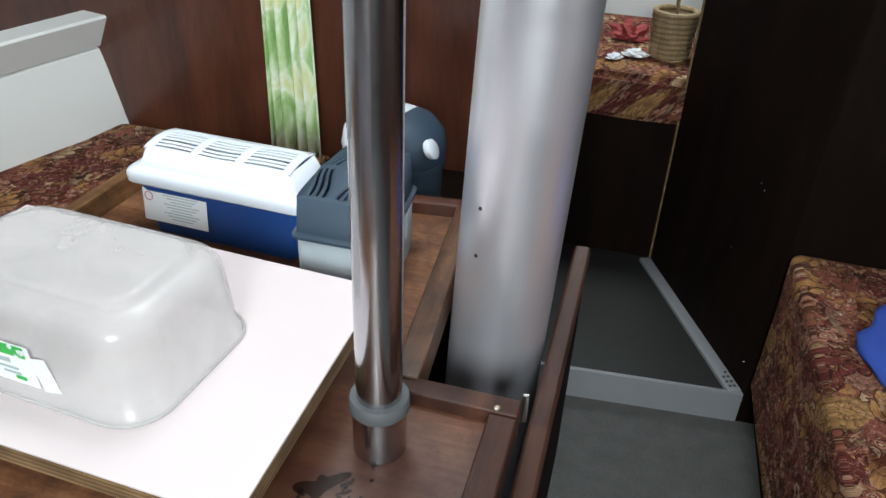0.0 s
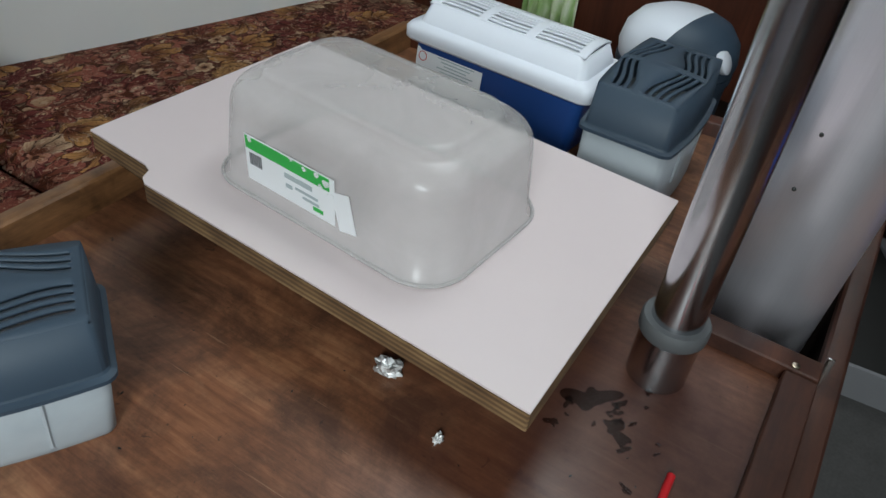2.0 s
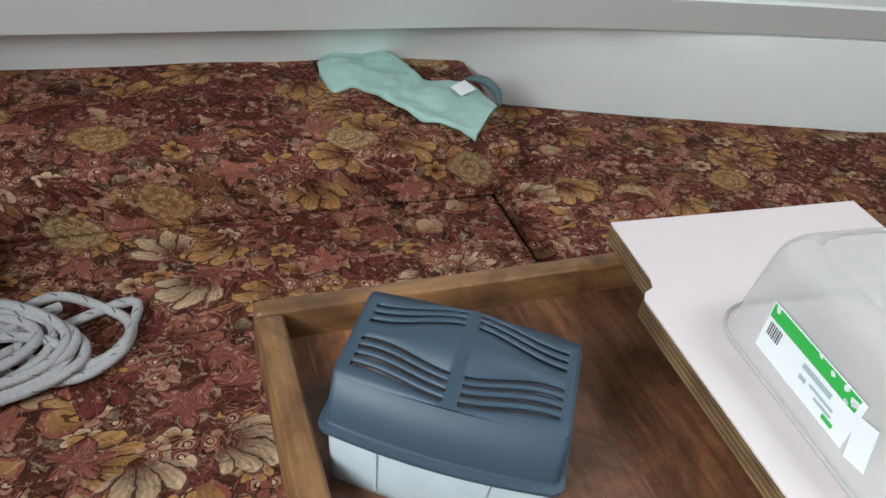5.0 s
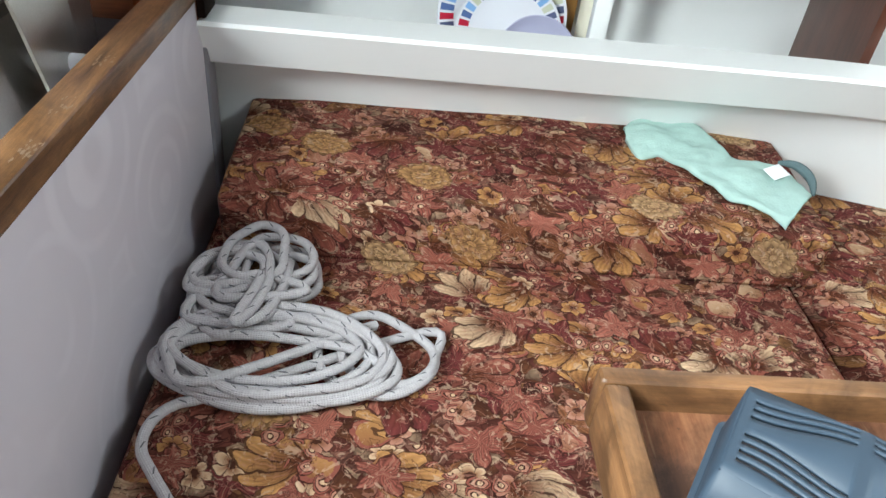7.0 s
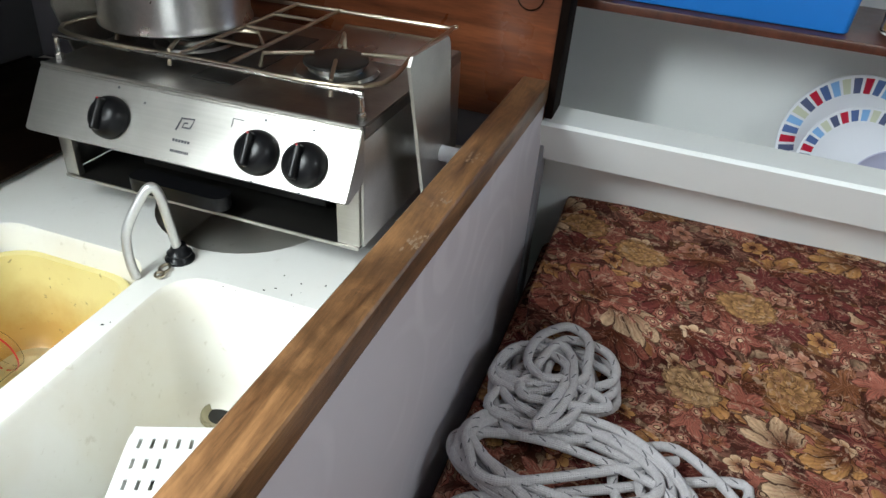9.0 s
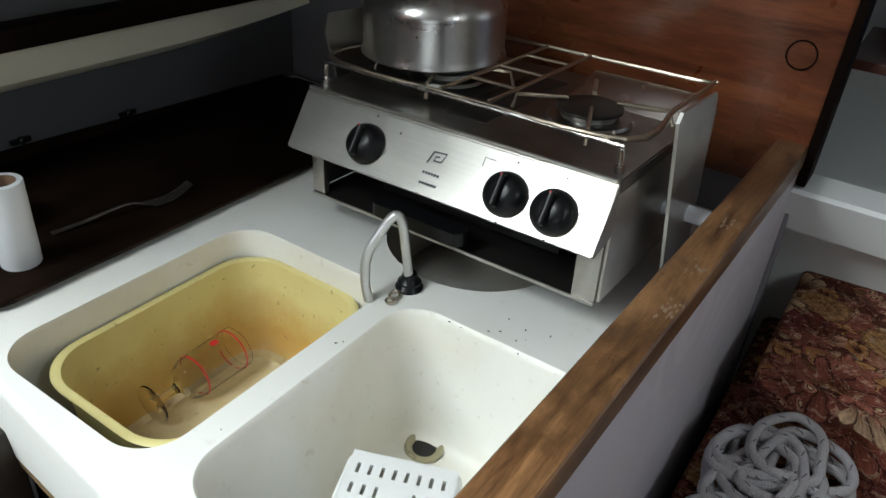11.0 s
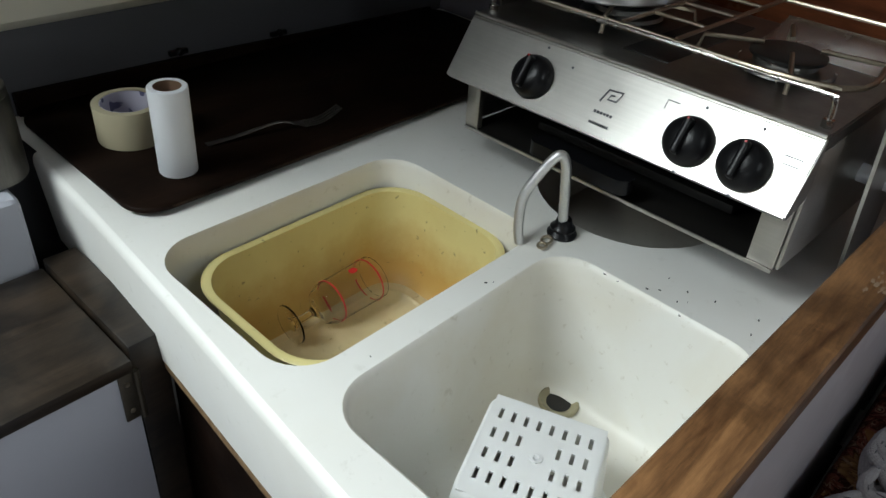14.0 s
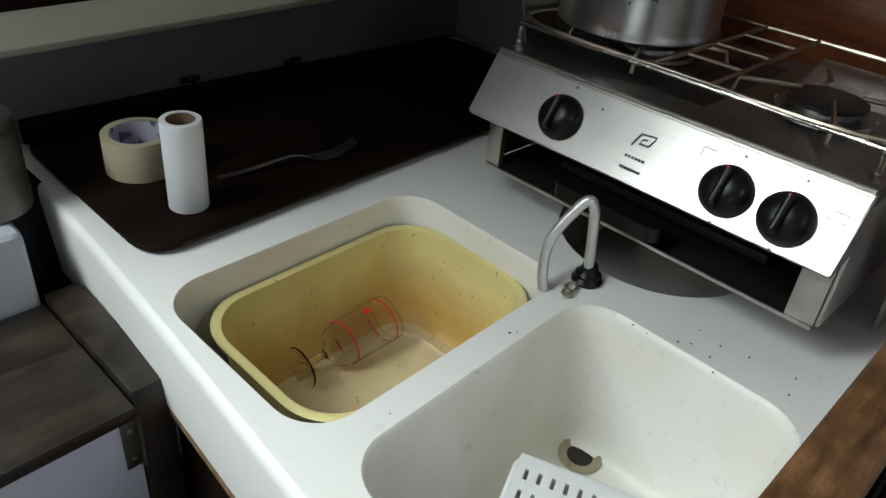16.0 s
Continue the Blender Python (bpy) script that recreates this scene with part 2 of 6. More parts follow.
    def berries(under, scale, seed, share):
        """Small ringed berries in clusters."""
        _, _, d, rnds = cell(scale, seed, 1.0, 0.55)
        face = k.ramp(k.math("MULTIPLY", d, 2.2), [(0.0, cr), (0.22, ink), (0.36, pk), (0.62, ink), (0.70, rs), (0.88, ink)], "CONSTANT")
        cluster = k.math("GREATER_THAN", k.noise(flat, 11.0, 2), 1.0 - share)
        return k.mix(k.math("MULTIPLY", cluster, k.math("LESS_THAN", d, 0.43)), under, face)

    def daisies(under, scale, seed, share, size, palette, count=6.0):
        """Open blossoms with a near-black heart and parted petals."""
        gx, gy, d, rnds = cell(scale, seed, 1.15)
        lobe = k.math("ABSOLUTE", k.math("COSINE", k.math("MULTIPLY", k.math("ARCTAN2", gx, gy), count / 2)))
        rr = k.math("DIVIDE", d, k.math("MULTIPLY_ADD", k.math("POWER", lobe, 0.6), size * 0.42, size * 0.58))
        tone = k.mix(k.ramp(rr, [(0.25, (1, 1, 1)), (0.8, (0, 0, 0))]), k.ramp(rnds[2], palette, "CONSTANT"), br)
        dark = k.math("MAXIMUM", k.math("LESS_THAN", rr, 0.27), k.math("MAXIMUM", k.math("GREATER_THAN", rr, 0.92), k.math("LESS_THAN", lobe, 0.16)))
        return k.mix(shown(rnds, share, k.math("LESS_THAN", rr, 1.0)), under, k.mix(k.math("MULTIPLY", dark, 0.88), tone, ink))

    plum = (0.155, 0.033, 0.030)
    col = maples(col, 9.5, 2.6, 0.62, [(0, plum), (0.4, rs), (0.7, plum), (0.85, br)])
    col = daisies(col, 19.0, 5.1, 0.50, 0.46, [(0, pk), (0.35, rs), (0.6, oc), (0.8, cr)])
    col = pears(col, 11.5, 3.9, 0.42, [(0, oc), (0.4, cr), (0.75, pk)])
    col = fans(col, 8.0, 7.7, 0.55, [(0, oc), (0.30, cr), (0.5, rs), (0.72, oc), (0.86, plum)])
    col = maples(col, 11.0, 6.3, 0.42, [(0, rs), (0.35, plum), (0.7, (0.40, 0.13, 0.09))])
    col = berries(col, 34.0, 1.3, 0.44)
    col = mums(col, 7.4, 4.2, 0.24, 0.36, [(0, (0.56, 0.30, 0.12)), (0.45, (0.62, 0.38, 0.19)), (0.7, pk)])
    col = fans(col, 9.0, 1.1, 0.36, [(0, oc), (0.3, cr), (0.5, rs), (0.75, plum)], 4.0)
    # dark outlines and curling rosy strokes that run between the motifs
    stroke = k.math("LESS_THAN", k.math("ABSOLUTE", k.math("SUBTRACT", k.noise(com, 30, 3, 0.5, 1.0), 0.5)), 0.010)
    col = k.mix(k.math("MULTIPLY", stroke, 0.5), col, ink)
    curl = k.math("LESS_THAN", k.math("ABSOLUTE", k.math("SUBTRACT", k.noise(com, 21, 3, 0.5, 2.0), 0.52)), 0.014)
    col = k.mix(k.math("MULTIPLY", curl, 0.35), col, pk)
    # scattered pale flecks and short curling strokes between the petals
    fl = k.ramp(k.noise(com, 70, 4, 0.6, 1.2), [(0.585, (0, 0, 0)), (0.62, (1, 1, 1))])
    col = k.mix(k.math("MULTIPLY", fl, 0.42), col, (0.66, 0.46, 0.32))
    fd = k.ramp(k.noise(com, 48, 4, 0.6, 1.6), [(0.60, (0, 0, 0)), (0.66, (1, 1, 1))])
    col = k.mix(k.math("MULTIPLY", fd, 0.3), col, (0.11, 0.022, 0.014))
    col = k.mix(k.math("MULTIPLY", k.noise(flat, 6, 3), 0.28), col, dk)
    weave = k.noise(tc, 900, 2)
    col = k.mix(k.math("MULTIPLY", weave, 0.2), col, (0.03, 0.012, 0.01))
    k.bump(weave, 0.3, 0.0006)
    return k.done(col, 0.95, 0.0, Specular_IOR_Level=0.12)


def frosted(name, colour=(0.86, 0.86, 0.85), alpha=0.45, rough=0.4):
    k = Nodes(name)
    v = k.coords()
    smear = k.noise(v, 14, 5, 0.6, 0.5)
    col = k.mix(smear, tuple(c * 0.86 for c in colour), colour)
    k.put(k.b.inputs["Alpha"], k.math("MULTIPLY_ADD", smear, 0.10, alpha - 0.05))
    k.bump(k.noise(v, 60, 3), 0.08, 0.001)
    return k.done(col, rough)


def glassy(name, colour=(1, 1, 1), rough=0.02):
    k = Nodes(name)
    return k.done(colour, rough, 0.0, Transmission_Weight=1.0, IOR=1.45)


def brushed(name, colour, rough, along=(1, 0.02, 1), spread=0.25, metal=1.0, grime=0.3):
    k = Nodes(name)
    f = k.noise(k.coords(along), 420, 3)
    w = k.noise(k.coords(), 11, 5, 0.6)
    col = k.mix(f, tuple(c * (1 - spread) for c in colour), colour)
    col = k.mix(k.math("MULTIPLY", k.ramp(w, [(0.45, (0, 0, 0)), (0.7, (1, 1, 1))]), grime), col, tuple(c * 0.55 for c in colour))
    r = k.math("ADD", k.math("MULTIPLY", w, 0.3), rough - 0.12)
    return k.done(col, r, metal)


def tabletop_veneer():
    """Reddish veneer, rubbed pale in streaks along the grain, with scratches and small dark blots."""
    k = Nodes("table_veneer")
    w, v = k.coords(), k.coords((0.10, 1, 1))
    fine = k.noise(v, 150, 6, 0.7, 0.2)
    broad = k.noise(v, 16, 5, 0.6, 0.5)
    col = k.ramp(k.math("ADD", k.math("MULTIPLY", broad, 0.55), k.math("MULTIPLY", fine, 0.45)),
                 [(0.36, (0.100, 0.034, 0.016)), (0.50, (0.225, 0.090, 0.043)), (0.64, (0.35, 0.165, 0.082))])
    grime = k.ramp(k.noise(w, 9, 8, 0.72, 0.3), [(0.42, (0, 0, 0)), (0.62, (1, 1, 1))])
    col = k.mix(k.math("MULTIPLY", grime, 0.72), col, (0.030, 0.011, 0.006))
    rub = k.ramp(k.noise(k.coords((0.35, 1, 1)), 34, 7, 0.75, 0.3), [(0.55, (0, 0, 0)), (0.72, (1, 1, 1))])
    col = k.mix(k.math("MULTIPLY", rub, 0.38), col, (0.33, 0.175, 0.095))
    blot = k.ramp(k.noise(w, 75, 4, 0.6, 0.5), [(0.66, (0, 0, 0)), (0.70, (1, 1, 1))])
    col = k.mix(k.math("MULTIPLY", blot, 0.6), col, (0.022, 0.009, 0.006))
    scr = k.ramp(k.noise(k.coords((0.5, 14, 1), (0, 0, 0.5)), 16, 3, 0.5, 0.1), [(0.70, (0, 0, 0)), (0.73, (1, 1, 1))])
    col = k.mix(k.math("MULTIPLY", scr, 0.35), col, (0.36, 0.22, 0.13))
    # darker red round the post, ragged: blotches plus shade put into the colour
    gap = k.n("VectorMath")
    gap.operation = "DISTANCE"
    k.put(gap.inputs[0], w)
    gap.inputs[1].default_value = (0.27, -0.06, 0.78)
    post_dark = k.ramp(k.math("MULTIPLY_ADD", k.noise(w, 12, 7, 0.7, 0.4), 0.24, gap.outputs["Value"]), [(0.22, (1, 1, 1)), (0.40, (0, 0, 0))])
    col = k.mix(k.math("MULTIPLY", post_dark, 0.8), col, (0.050, 0.014, 0.010))
    k.bump(fine, 0.22, 0.0007)
    return k.done(col, k.math("MULTIPLY_ADD", grime, 0.2, 0.36), 0.0)


MAHOGANY = timber("mahogany", (0.045, 0.013, 0.007), (0.11, 0.032, 0.016), "z", 0.34, coat=0.3)
MAHOGANY_Y = timber("mahogany_edging", (0.034, 0.012, 0.008), (0.090, 0.034, 0.020), "y", 0.5, 20, 0.4, spec=0.3)
STEP_TOP = plain("dark_worn_sole", (0.013, 0.012, 0.011), 0.6, 0, 0.4, 40)
# Dark wood lowered to near black, so the passage's shade sits in the colour.
BULK_DARK = timber("shade_darkened_wood", (0.004, 0.002, 0.0015), (0.011, 0.005, 0.003), "z", 0.75, spec=0.08)
TABLE_PLY = tabletop_veneer()
TEAK = timber("teak_edging", (0.12, 0.050, 0.019), (0.31, 0.150, 0.062), "y", 0.45, 30, 0.6)
TEAK_DARK = timber("weathered_dark_edging", (0.060, 0.024, 0.012), (0.17, 0.078, 0.040), "y", 0.45, 30, 0.7)
TEAK_END = timber("teak_end_edging", (0.13, 0.056, 0.020), (0.34, 0.165, 0.068), "x", 0.45, 30, 0.6)
TEAK_X = timber("teak_cap", (0.055, 0.022, 0.009), (0.30, 0.150, 0.062), "x", 0.36, 40, 0.5, 0.1)
RED_WOOD = timber("red_galley_panel", (0.070, 0.018, 0.009), (0.29, 0.090, 0.036), "y", 0.28, 20, coat=0.5)
PLY_EDGE = timber("ply_edge", (0.11, 0.06, 0.028), (0.30, 0.19, 0.09), "x", 0.7, 60)
# Dark wood, its colour lowered further to carry the shade under the deck.
DARK_BOARD = timber("dark_board", (0.0045, 0.0024, 0.0016), (0.014, 0.007, 0.0042), "x", 0.5, 12, 0.5, spec=0.06)
GREY_WOOD = timber("weathered_lid", (0.006, 0.004, 0.0025), (0.038, 0.026, 0.017), "x", 0.38, 26, 0.8)
WORN_EDGE = timber("rubbed_dark_edge", (0.010, 0.006, 0.004), (0.055, 0.032, 0.019), "x", 0.5, 40, 0.6, spec=0.1)
GREY_BOX = plain("blue_grey_gelcoat", (0.42, 0.43, 0.48), 0.4, 0, 0.08, 10, 0.04)


def ply_edge():
    """Plywood seen edge-on: thin light and dark layers."""
    k = Nodes("layered_ply_edge")
    q = k.n("SeparateXYZ", Vector=k.n("TexCoord").outputs["Object"])
    wob = k.noise(k.coords((0.3, 0.3, 1)), 60, 4)
    band = k.math("SINE", k.math("MULTIPLY_ADD", q.outputs[2], 1150.0, k.math("MULTIPLY", wob, 2.5)))
    col = k.ramp(k.math("MULTIPLY_ADD", band, 0.14, k.math("MULTIPLY", wob, 0.9)), [(0.2, (0.06, 0.03, 0.014)), (0.5, (0.16, 0.09, 0.04)), (0.75, (0.30, 0.19, 0.09))])
    return k.done(col, 0.75)


PLY_CORE = ply_edge()
FABRIC = floral("autumn_flower_fabric")
PINK_LAM = plain("pale_pink_laminate", (0.71, 0.61, 0.615), 0.4, 0, 0.06, 18, 0.03)
WHITE_GEL = plain("white_gelcoat", (0.85, 0.86, 0.85), 0.35, 0, 0.05, 10, 0.04)


def scuffed():
    """Lilac laminate with faint round rub marks."""
    k = Nodes("lilac_grey_laminate")
    v = k.coords()
    vo = k.n("TexVoronoi", Vector=v, Scale=4.5)
    ring = k.math("ABSOLUTE", k.math("SINE", k.math("MULTIPLY", vo.outputs["Distance"], 15.0)))
    mark = k.ramp(k.math("MULTIPLY", ring, k.noise(v, 5, 3)), [(0.42, (0, 0, 0)), (0.6, (1, 1, 1))])
    col = k.mix(k.math("MULTIPLY", mark, 0.42), (0.60, 0.565, 0.615), (0.76, 0.73, 0.77))
    return k.done(k.mix(k.math("MULTIPLY", k.noise(v, 8, 5), 0.3), col, (0.42, 0.38, 0.43)), 0.42)


LILAC = scuffed()
# Galley grey twice: darkened for the shaded aft wall, lightened for the lit side.
WALL_SHADED = plain("shaded_grey_paint", (0.092, 0.092, 0.099), 0.5, 0, 0.1, 14)
WALL_LIT = plain("lit_lilac_grey_paint", (0.22, 0.212, 0.235), 0.5, 0, 0.1, 14)
CREAM = plain("cream_moulding", (0.78, 0.74, 0.60), 0.45, 0, 0.06, 12)
ALLOY = brushed("anodised_alloy", (0.90, 0.87, 0.93), 0.34, (1, 1, 0.02), 0.08, 0.80, 0.06)
CHROME = brushed("dull_chrome", (0.60, 0.61, 0.64), 0.17, (1, 1, 0.05), 0.15, 1.0, 0.4)
STEEL = brushed("brushed_steel", (0.62, 0.60, 0.56), 0.33, (1, 0.02, 1), 0.2, 1.0, 0.35)
STEEL_DIRTY = brushed("cooker_top_steel", (0.38, 0.37, 0.35), 0.3, (1, 0.05, 1), 0.3, 1.0, 0.8)
POT_STEEL = brushed("pot_steel", (0.66, 0.63, 0.6), 0.22, (1, 1, 0.05), 0.2, 1.0, 0.3)
KETTLE_STEEL = brushed("scratched_kettle_steel", (0.60, 0.58, 0.56), 0.26, (1, 1, 0.6), 0.25, 1.0, 0.75)
DULL_ALLOY = brushed("dull_aluminium", (0.74, 0.74, 0.73), 0.42, (1, 1, 1), 0.2, 0.85, 0.3)
BRASSY = brushed("tarnished_wire", (0.6, 0.52, 0.4), 0.3, (1, 1, 1), 0.3, 1.0, 0.4)
RUBBER = plain("grey_rubber", (0.10, 0.105, 0.11), 0.6, 0, 0.2, 60)
BLACK = plain("black_plastic", (0.006, 0.006, 0.007), 0.33, 0, 0.2, 60, 0, Specular_IOR_Level=0.25)
# Black for dark parts; also carries the shade of gaps and the grill.
DEEP_BLACK = plain("deep_black", (0.012, 0.011, 0.010), 0.4, 0, 0.4, 40)
SLATE = plain("slate_blue_plastic", (0.036, 0.060, 0.090), 0.54, 0, 0.12, 40, 0.03)
BLUE = plain("navy_plastic", (0.014, 0.065, 0.25), 0.3, 0, 0.1, 30, 0.02)
LID_WHITE = plain("white_plastic", (0.76, 0.79, 0.86), 0.35, 0, 0.04, 30, 0.02)
BRIGHT_BLUE = plain("bright_blue_plastic", (0.02, 0.22, 0.72), 0.35, 0, 0.06, 20, 0.02)
FROST = frosted("frosted_plastic", (0.66, 0.645, 0.635), 0.41, 0.22)
STEP_PAINT = plain("scuffed_pale_grey_paint", (0.25, 0.25, 0.265), 0.5, 0, 0.25, 16)
FROST_TANK = frosted("milky_tank_plastic", (0.62, 0.68, 0.73), 0.55, 0.4)
GLASS = glassy("clear_glass")
GLASS.node_tree.nodes["Principled BSDF"].inputs["IOR"].default_value = 1.18
CARPET = plain("grey_carpet", (0.090, 0.086, 0.084), 0.95, 0, 0.75, 150, 0.9)
PAPER = plain("white_paper", (0.80, 0.81, 0.83), 0.7, 0, 0.04, 30, 0.05)
INK = plain("grey_ink", (0.10, 0.10, 0.11), 0.7, 0, 0.1, 30, 0)
GREEN = plain("label_green", (0.03, 0.42, 0.07), 0.5, 0, 0.1, 40, 0)
RED = plain("red_plastic", (0.55, 0.015, 0.02), 0.35, 0, 0.1, 40, 0)
TURQ = plain("turquoise_towelling", (0.42, 0.60, 0.55), 0.95, 0, 0.42, 38, 1.0)
CARD = plain("brown_card", (0.22, 0.13, 0.08), 0.85, 0, 0.15, 60)
TAPE = plain("cream_masking_tape", (0.44, 0.39, 0.26), 0.6, 0, 0.08, 80)


def stained(name, colour, stain, amount):
    k = Nodes(name)
    v = k.coords()
    a = k.ramp(k.noise(v, 5, 4, 0.55, 0.4), [(0.36, (0, 0, 0)), (0.72, (1, 1, 1))])
    b = k.ramp(k.noise(v, 70, 5, 0.6, 0.3), [(0.62, (0, 0, 0)), (0.72, (1, 1, 1))])
    col = k.mix(k.math("MULTIPLY", a, amount), colour, stain)
    col = k.mix(k.math("MULTIPLY", b, amount * 0.7), col, tuple(c * 0.6 for c in stain))
    return k.done(col, 0.42)




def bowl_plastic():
    """Yellow plastic with specks, browner below an uneven line low on the sides."""
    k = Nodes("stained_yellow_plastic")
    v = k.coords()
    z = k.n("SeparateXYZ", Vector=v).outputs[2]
    low_brown = k.ramp(k.math("MULTIPLY_ADD", k.noise(v, 14, 5, 0.65), 0.09, k.math("SUBTRACT", 0.105, z)), [(0.045, (0, 0, 0)), (0.115, (1, 1, 1))])
    col = k.mix(k.math("MULTIPLY", low_brown, 0.85), (0.74, 0.64, 0.28), (0.50, 0.26, 0.05))
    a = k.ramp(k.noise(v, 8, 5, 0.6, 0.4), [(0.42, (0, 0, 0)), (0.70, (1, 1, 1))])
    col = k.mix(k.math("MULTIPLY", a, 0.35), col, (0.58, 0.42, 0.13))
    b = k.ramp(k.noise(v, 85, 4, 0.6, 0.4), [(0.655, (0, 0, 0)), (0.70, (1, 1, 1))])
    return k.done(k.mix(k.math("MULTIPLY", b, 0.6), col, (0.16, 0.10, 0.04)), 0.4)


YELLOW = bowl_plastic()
YELLOW_IN = stained("grimy_yellow_base", (0.70, 0.60, 0.36), (0.40, 0.24, 0.09), 0.8)
BASIN = stained("used_basin_gelcoat", (0.84, 0.83, 0.78), (0.66, 0.56, 0.36), 0.40)
SINK_GEL = stained("worn_white_gelcoat", (0.80, 0.79, 0.755), (0.60, 0.55, 0.43), 0.20)


# ---- mesh tools ----
def part(name, bm, material, parent=None, label="", smooth=True, angle=35):
    me = bpy.data.meshes.new(name)
    bmesh.ops.recalc_face_normals(bm, faces=bm.faces)
    lim = radians(angle)
    for e in bm.edges:
        e.smooth = len(e.link_faces) != 2 or e.calc_face_angle(0) < lim
    for f in bm.faces:
        f.smooth = smooth
    bm.to_mesh(me)
    bm.free()
    me.materials.append(material)
    ob = new(name, me)
    if parent is not None:
        ob.parent = parent
    if label:
        ob["label"] = label
    return ob


def thing(name, m, label, category, group="", kind=""):
    ob = new(name)
    ob.empty_display_size = 0.05
    ob.matrix_world = m
    return tagged(ob, label, category, group, kind)


def box(x0, x1, y0, y1, z0, z1, bevel=0.003, seg=2):
    bm = bmesh.new()
    bmesh.ops.create_cube(bm, size=1)
    bmesh.ops.transform(bm, verts=bm.verts, matrix=Matrix.Translation(((x0 + x1) / 2, (y0 + y1) / 2, (z0 + z1) / 2)) @ Matrix.Diagonal((x1 - x0, y1 - y0, z1 - z0, 1)))
    if bevel:
        bmesh.ops.bevel(bm, geom=bm.edges[:], offset=bevel, segments=seg, profile=0.6, affect="EDGES")
    return bm


def add(bm, other, m=None):
    """Join another bmesh into bm."""
    me = bpy.data.meshes.new("joined")
    other.to_mesh(me)
    other.free()
    if m is not None:
        me.transform(m)
    bm.from_mesh(me)
    bpy.data.meshes.remove(me)
    return bm


def loft(rings, cap0=True, cap1=True, closed=True):
    """Skin over rings of equally many points."""
    bm = bmesh.new()
    vs = [[bm.verts.new(p) for p in r] for r in rings]
    n = len(rings[0])
    for a, b in zip(vs, vs[1:]):
        for i in range(n if closed else n - 1):
            j = (i + 1) % n
            bm.faces.new((a[i], a[j], b[j], b[i]))
    if cap0:
        bm.faces.new(vs[0][::-1])
    if cap1:
        bm.faces.new(vs[-1])
    return bm


def rrect(cx, cy, w, d, r, z, seg=6):
    """A ring: rectangle w by d with round corners."""
    out = []
    r = min(r, w / 2 - 1e-4, d / 2 - 1e-4)
    for k, (sx, sy) in enumerate(((1, 1), (-1, 1), (-1, -1), (1, -1))):
        for i in range(seg + 1):
            a = math.pi / 2 * (k + i / seg)
            out.append((cx + sx * (w / 2 - r) + r * math.cos(a), cy + sy * (d / 2 - r) + r * math.sin(a), z))
    return out


def lathe(profile, seg=40, cap0=True, cap1=True):
    rings = [[(r * math.cos(2 * math.pi * i / seg), r * math.sin(2 * math.pi * i / seg), z) for i in range(seg)] for r, z in profile]
    return loft(rings, cap0, cap1)


def tube(points, r, seg=10, closed=False, caps=True):
    pts = [Vector(p) for p in points]
    n = len(pts)
    up = Vector((0.13, 0.21, 0.97))
    rings = []
    for i, p in enumerate(pts):
        d = (pts[(i + 1) % n] - pts[i - 1]) if closed else (pts[min(i + 1, n - 1)] - pts[max(i - 1, 0)])
        d.normalize()
        s = d.cross(up)
        if s.length < 1e-3:
            s = d.cross(Vector((1, 0, 0)))
        s.normalize()
        up = s.cross(d).normalized()
        rr = r[i] if isinstance(r, (list, tuple)) else r
        rings.append([p + rr * (math.cos(2 * math.pi * k / seg) * s + math.sin(2 * math.pi * k / seg) * up) for k in range(seg)])
    if closed:
        rings.append(rings[0])
        return loft(rings, False, False)
    return loft(rings, caps, caps)


def spline(ctrl, per=8, closed=False):
    """Catmull-Rom through control points."""
    c = [Vector(p) for p in ctrl]
    n = len(c)
    out = []
    for i in range(n if closed else n - 1):
        p0, p1, p2, p3 = (c[(i + k) % n] for k in (-1, 0, 1, 2)) if closed else (c[max(i - 1, 0)], c[i], c[i + 1], c[min(i + 2, n - 1)])
        for k in range(per):
            t = k / per
            out.append(0.5 * (2 * p1 + (p2 - p0) * t + (2 * p0 - 5 * p1 + 4 * p2 - p3) * t * t + (3 * p1 - p0 - 3 * p2 + p3) * t ** 3))
    if not closed:
        out.append(c[-1])
    return out


def slab(outline, z0, z1, bevel=0.002):
    """A flat plate from an outline in the plan."""
    bm = bmesh.new()
    a = [bm.verts.new((x, y, z0)) for x, y in outline]
    b = [bm.verts.new((x, y, z1)) for x, y in outline]
    n = len(a)
    bm.faces.new(a[::-1])
    bm.faces.new(b)
    for i in range(n):
        bm.faces.new((a[i], a[(i + 1) % n], b[(i + 1) % n], b[i]))
    if bevel:
        bmesh.ops.bevel(bm, geom=[e for e in bm.edges], offset=bevel, segments=2, affect="EDGES")
    return bm


def wall(name, bm, mat):
    ob = part(name, bm, mat)
    return tagged(ob, kind="structure")


# ---- the hull and its bulkheads ----
tagged(wall("floor", box(-1.9, 1.55, -2.35, 3.0, -0.05, 0.0, 0), CARPET), "grey speckled carpet on the cabin sole", "floor")
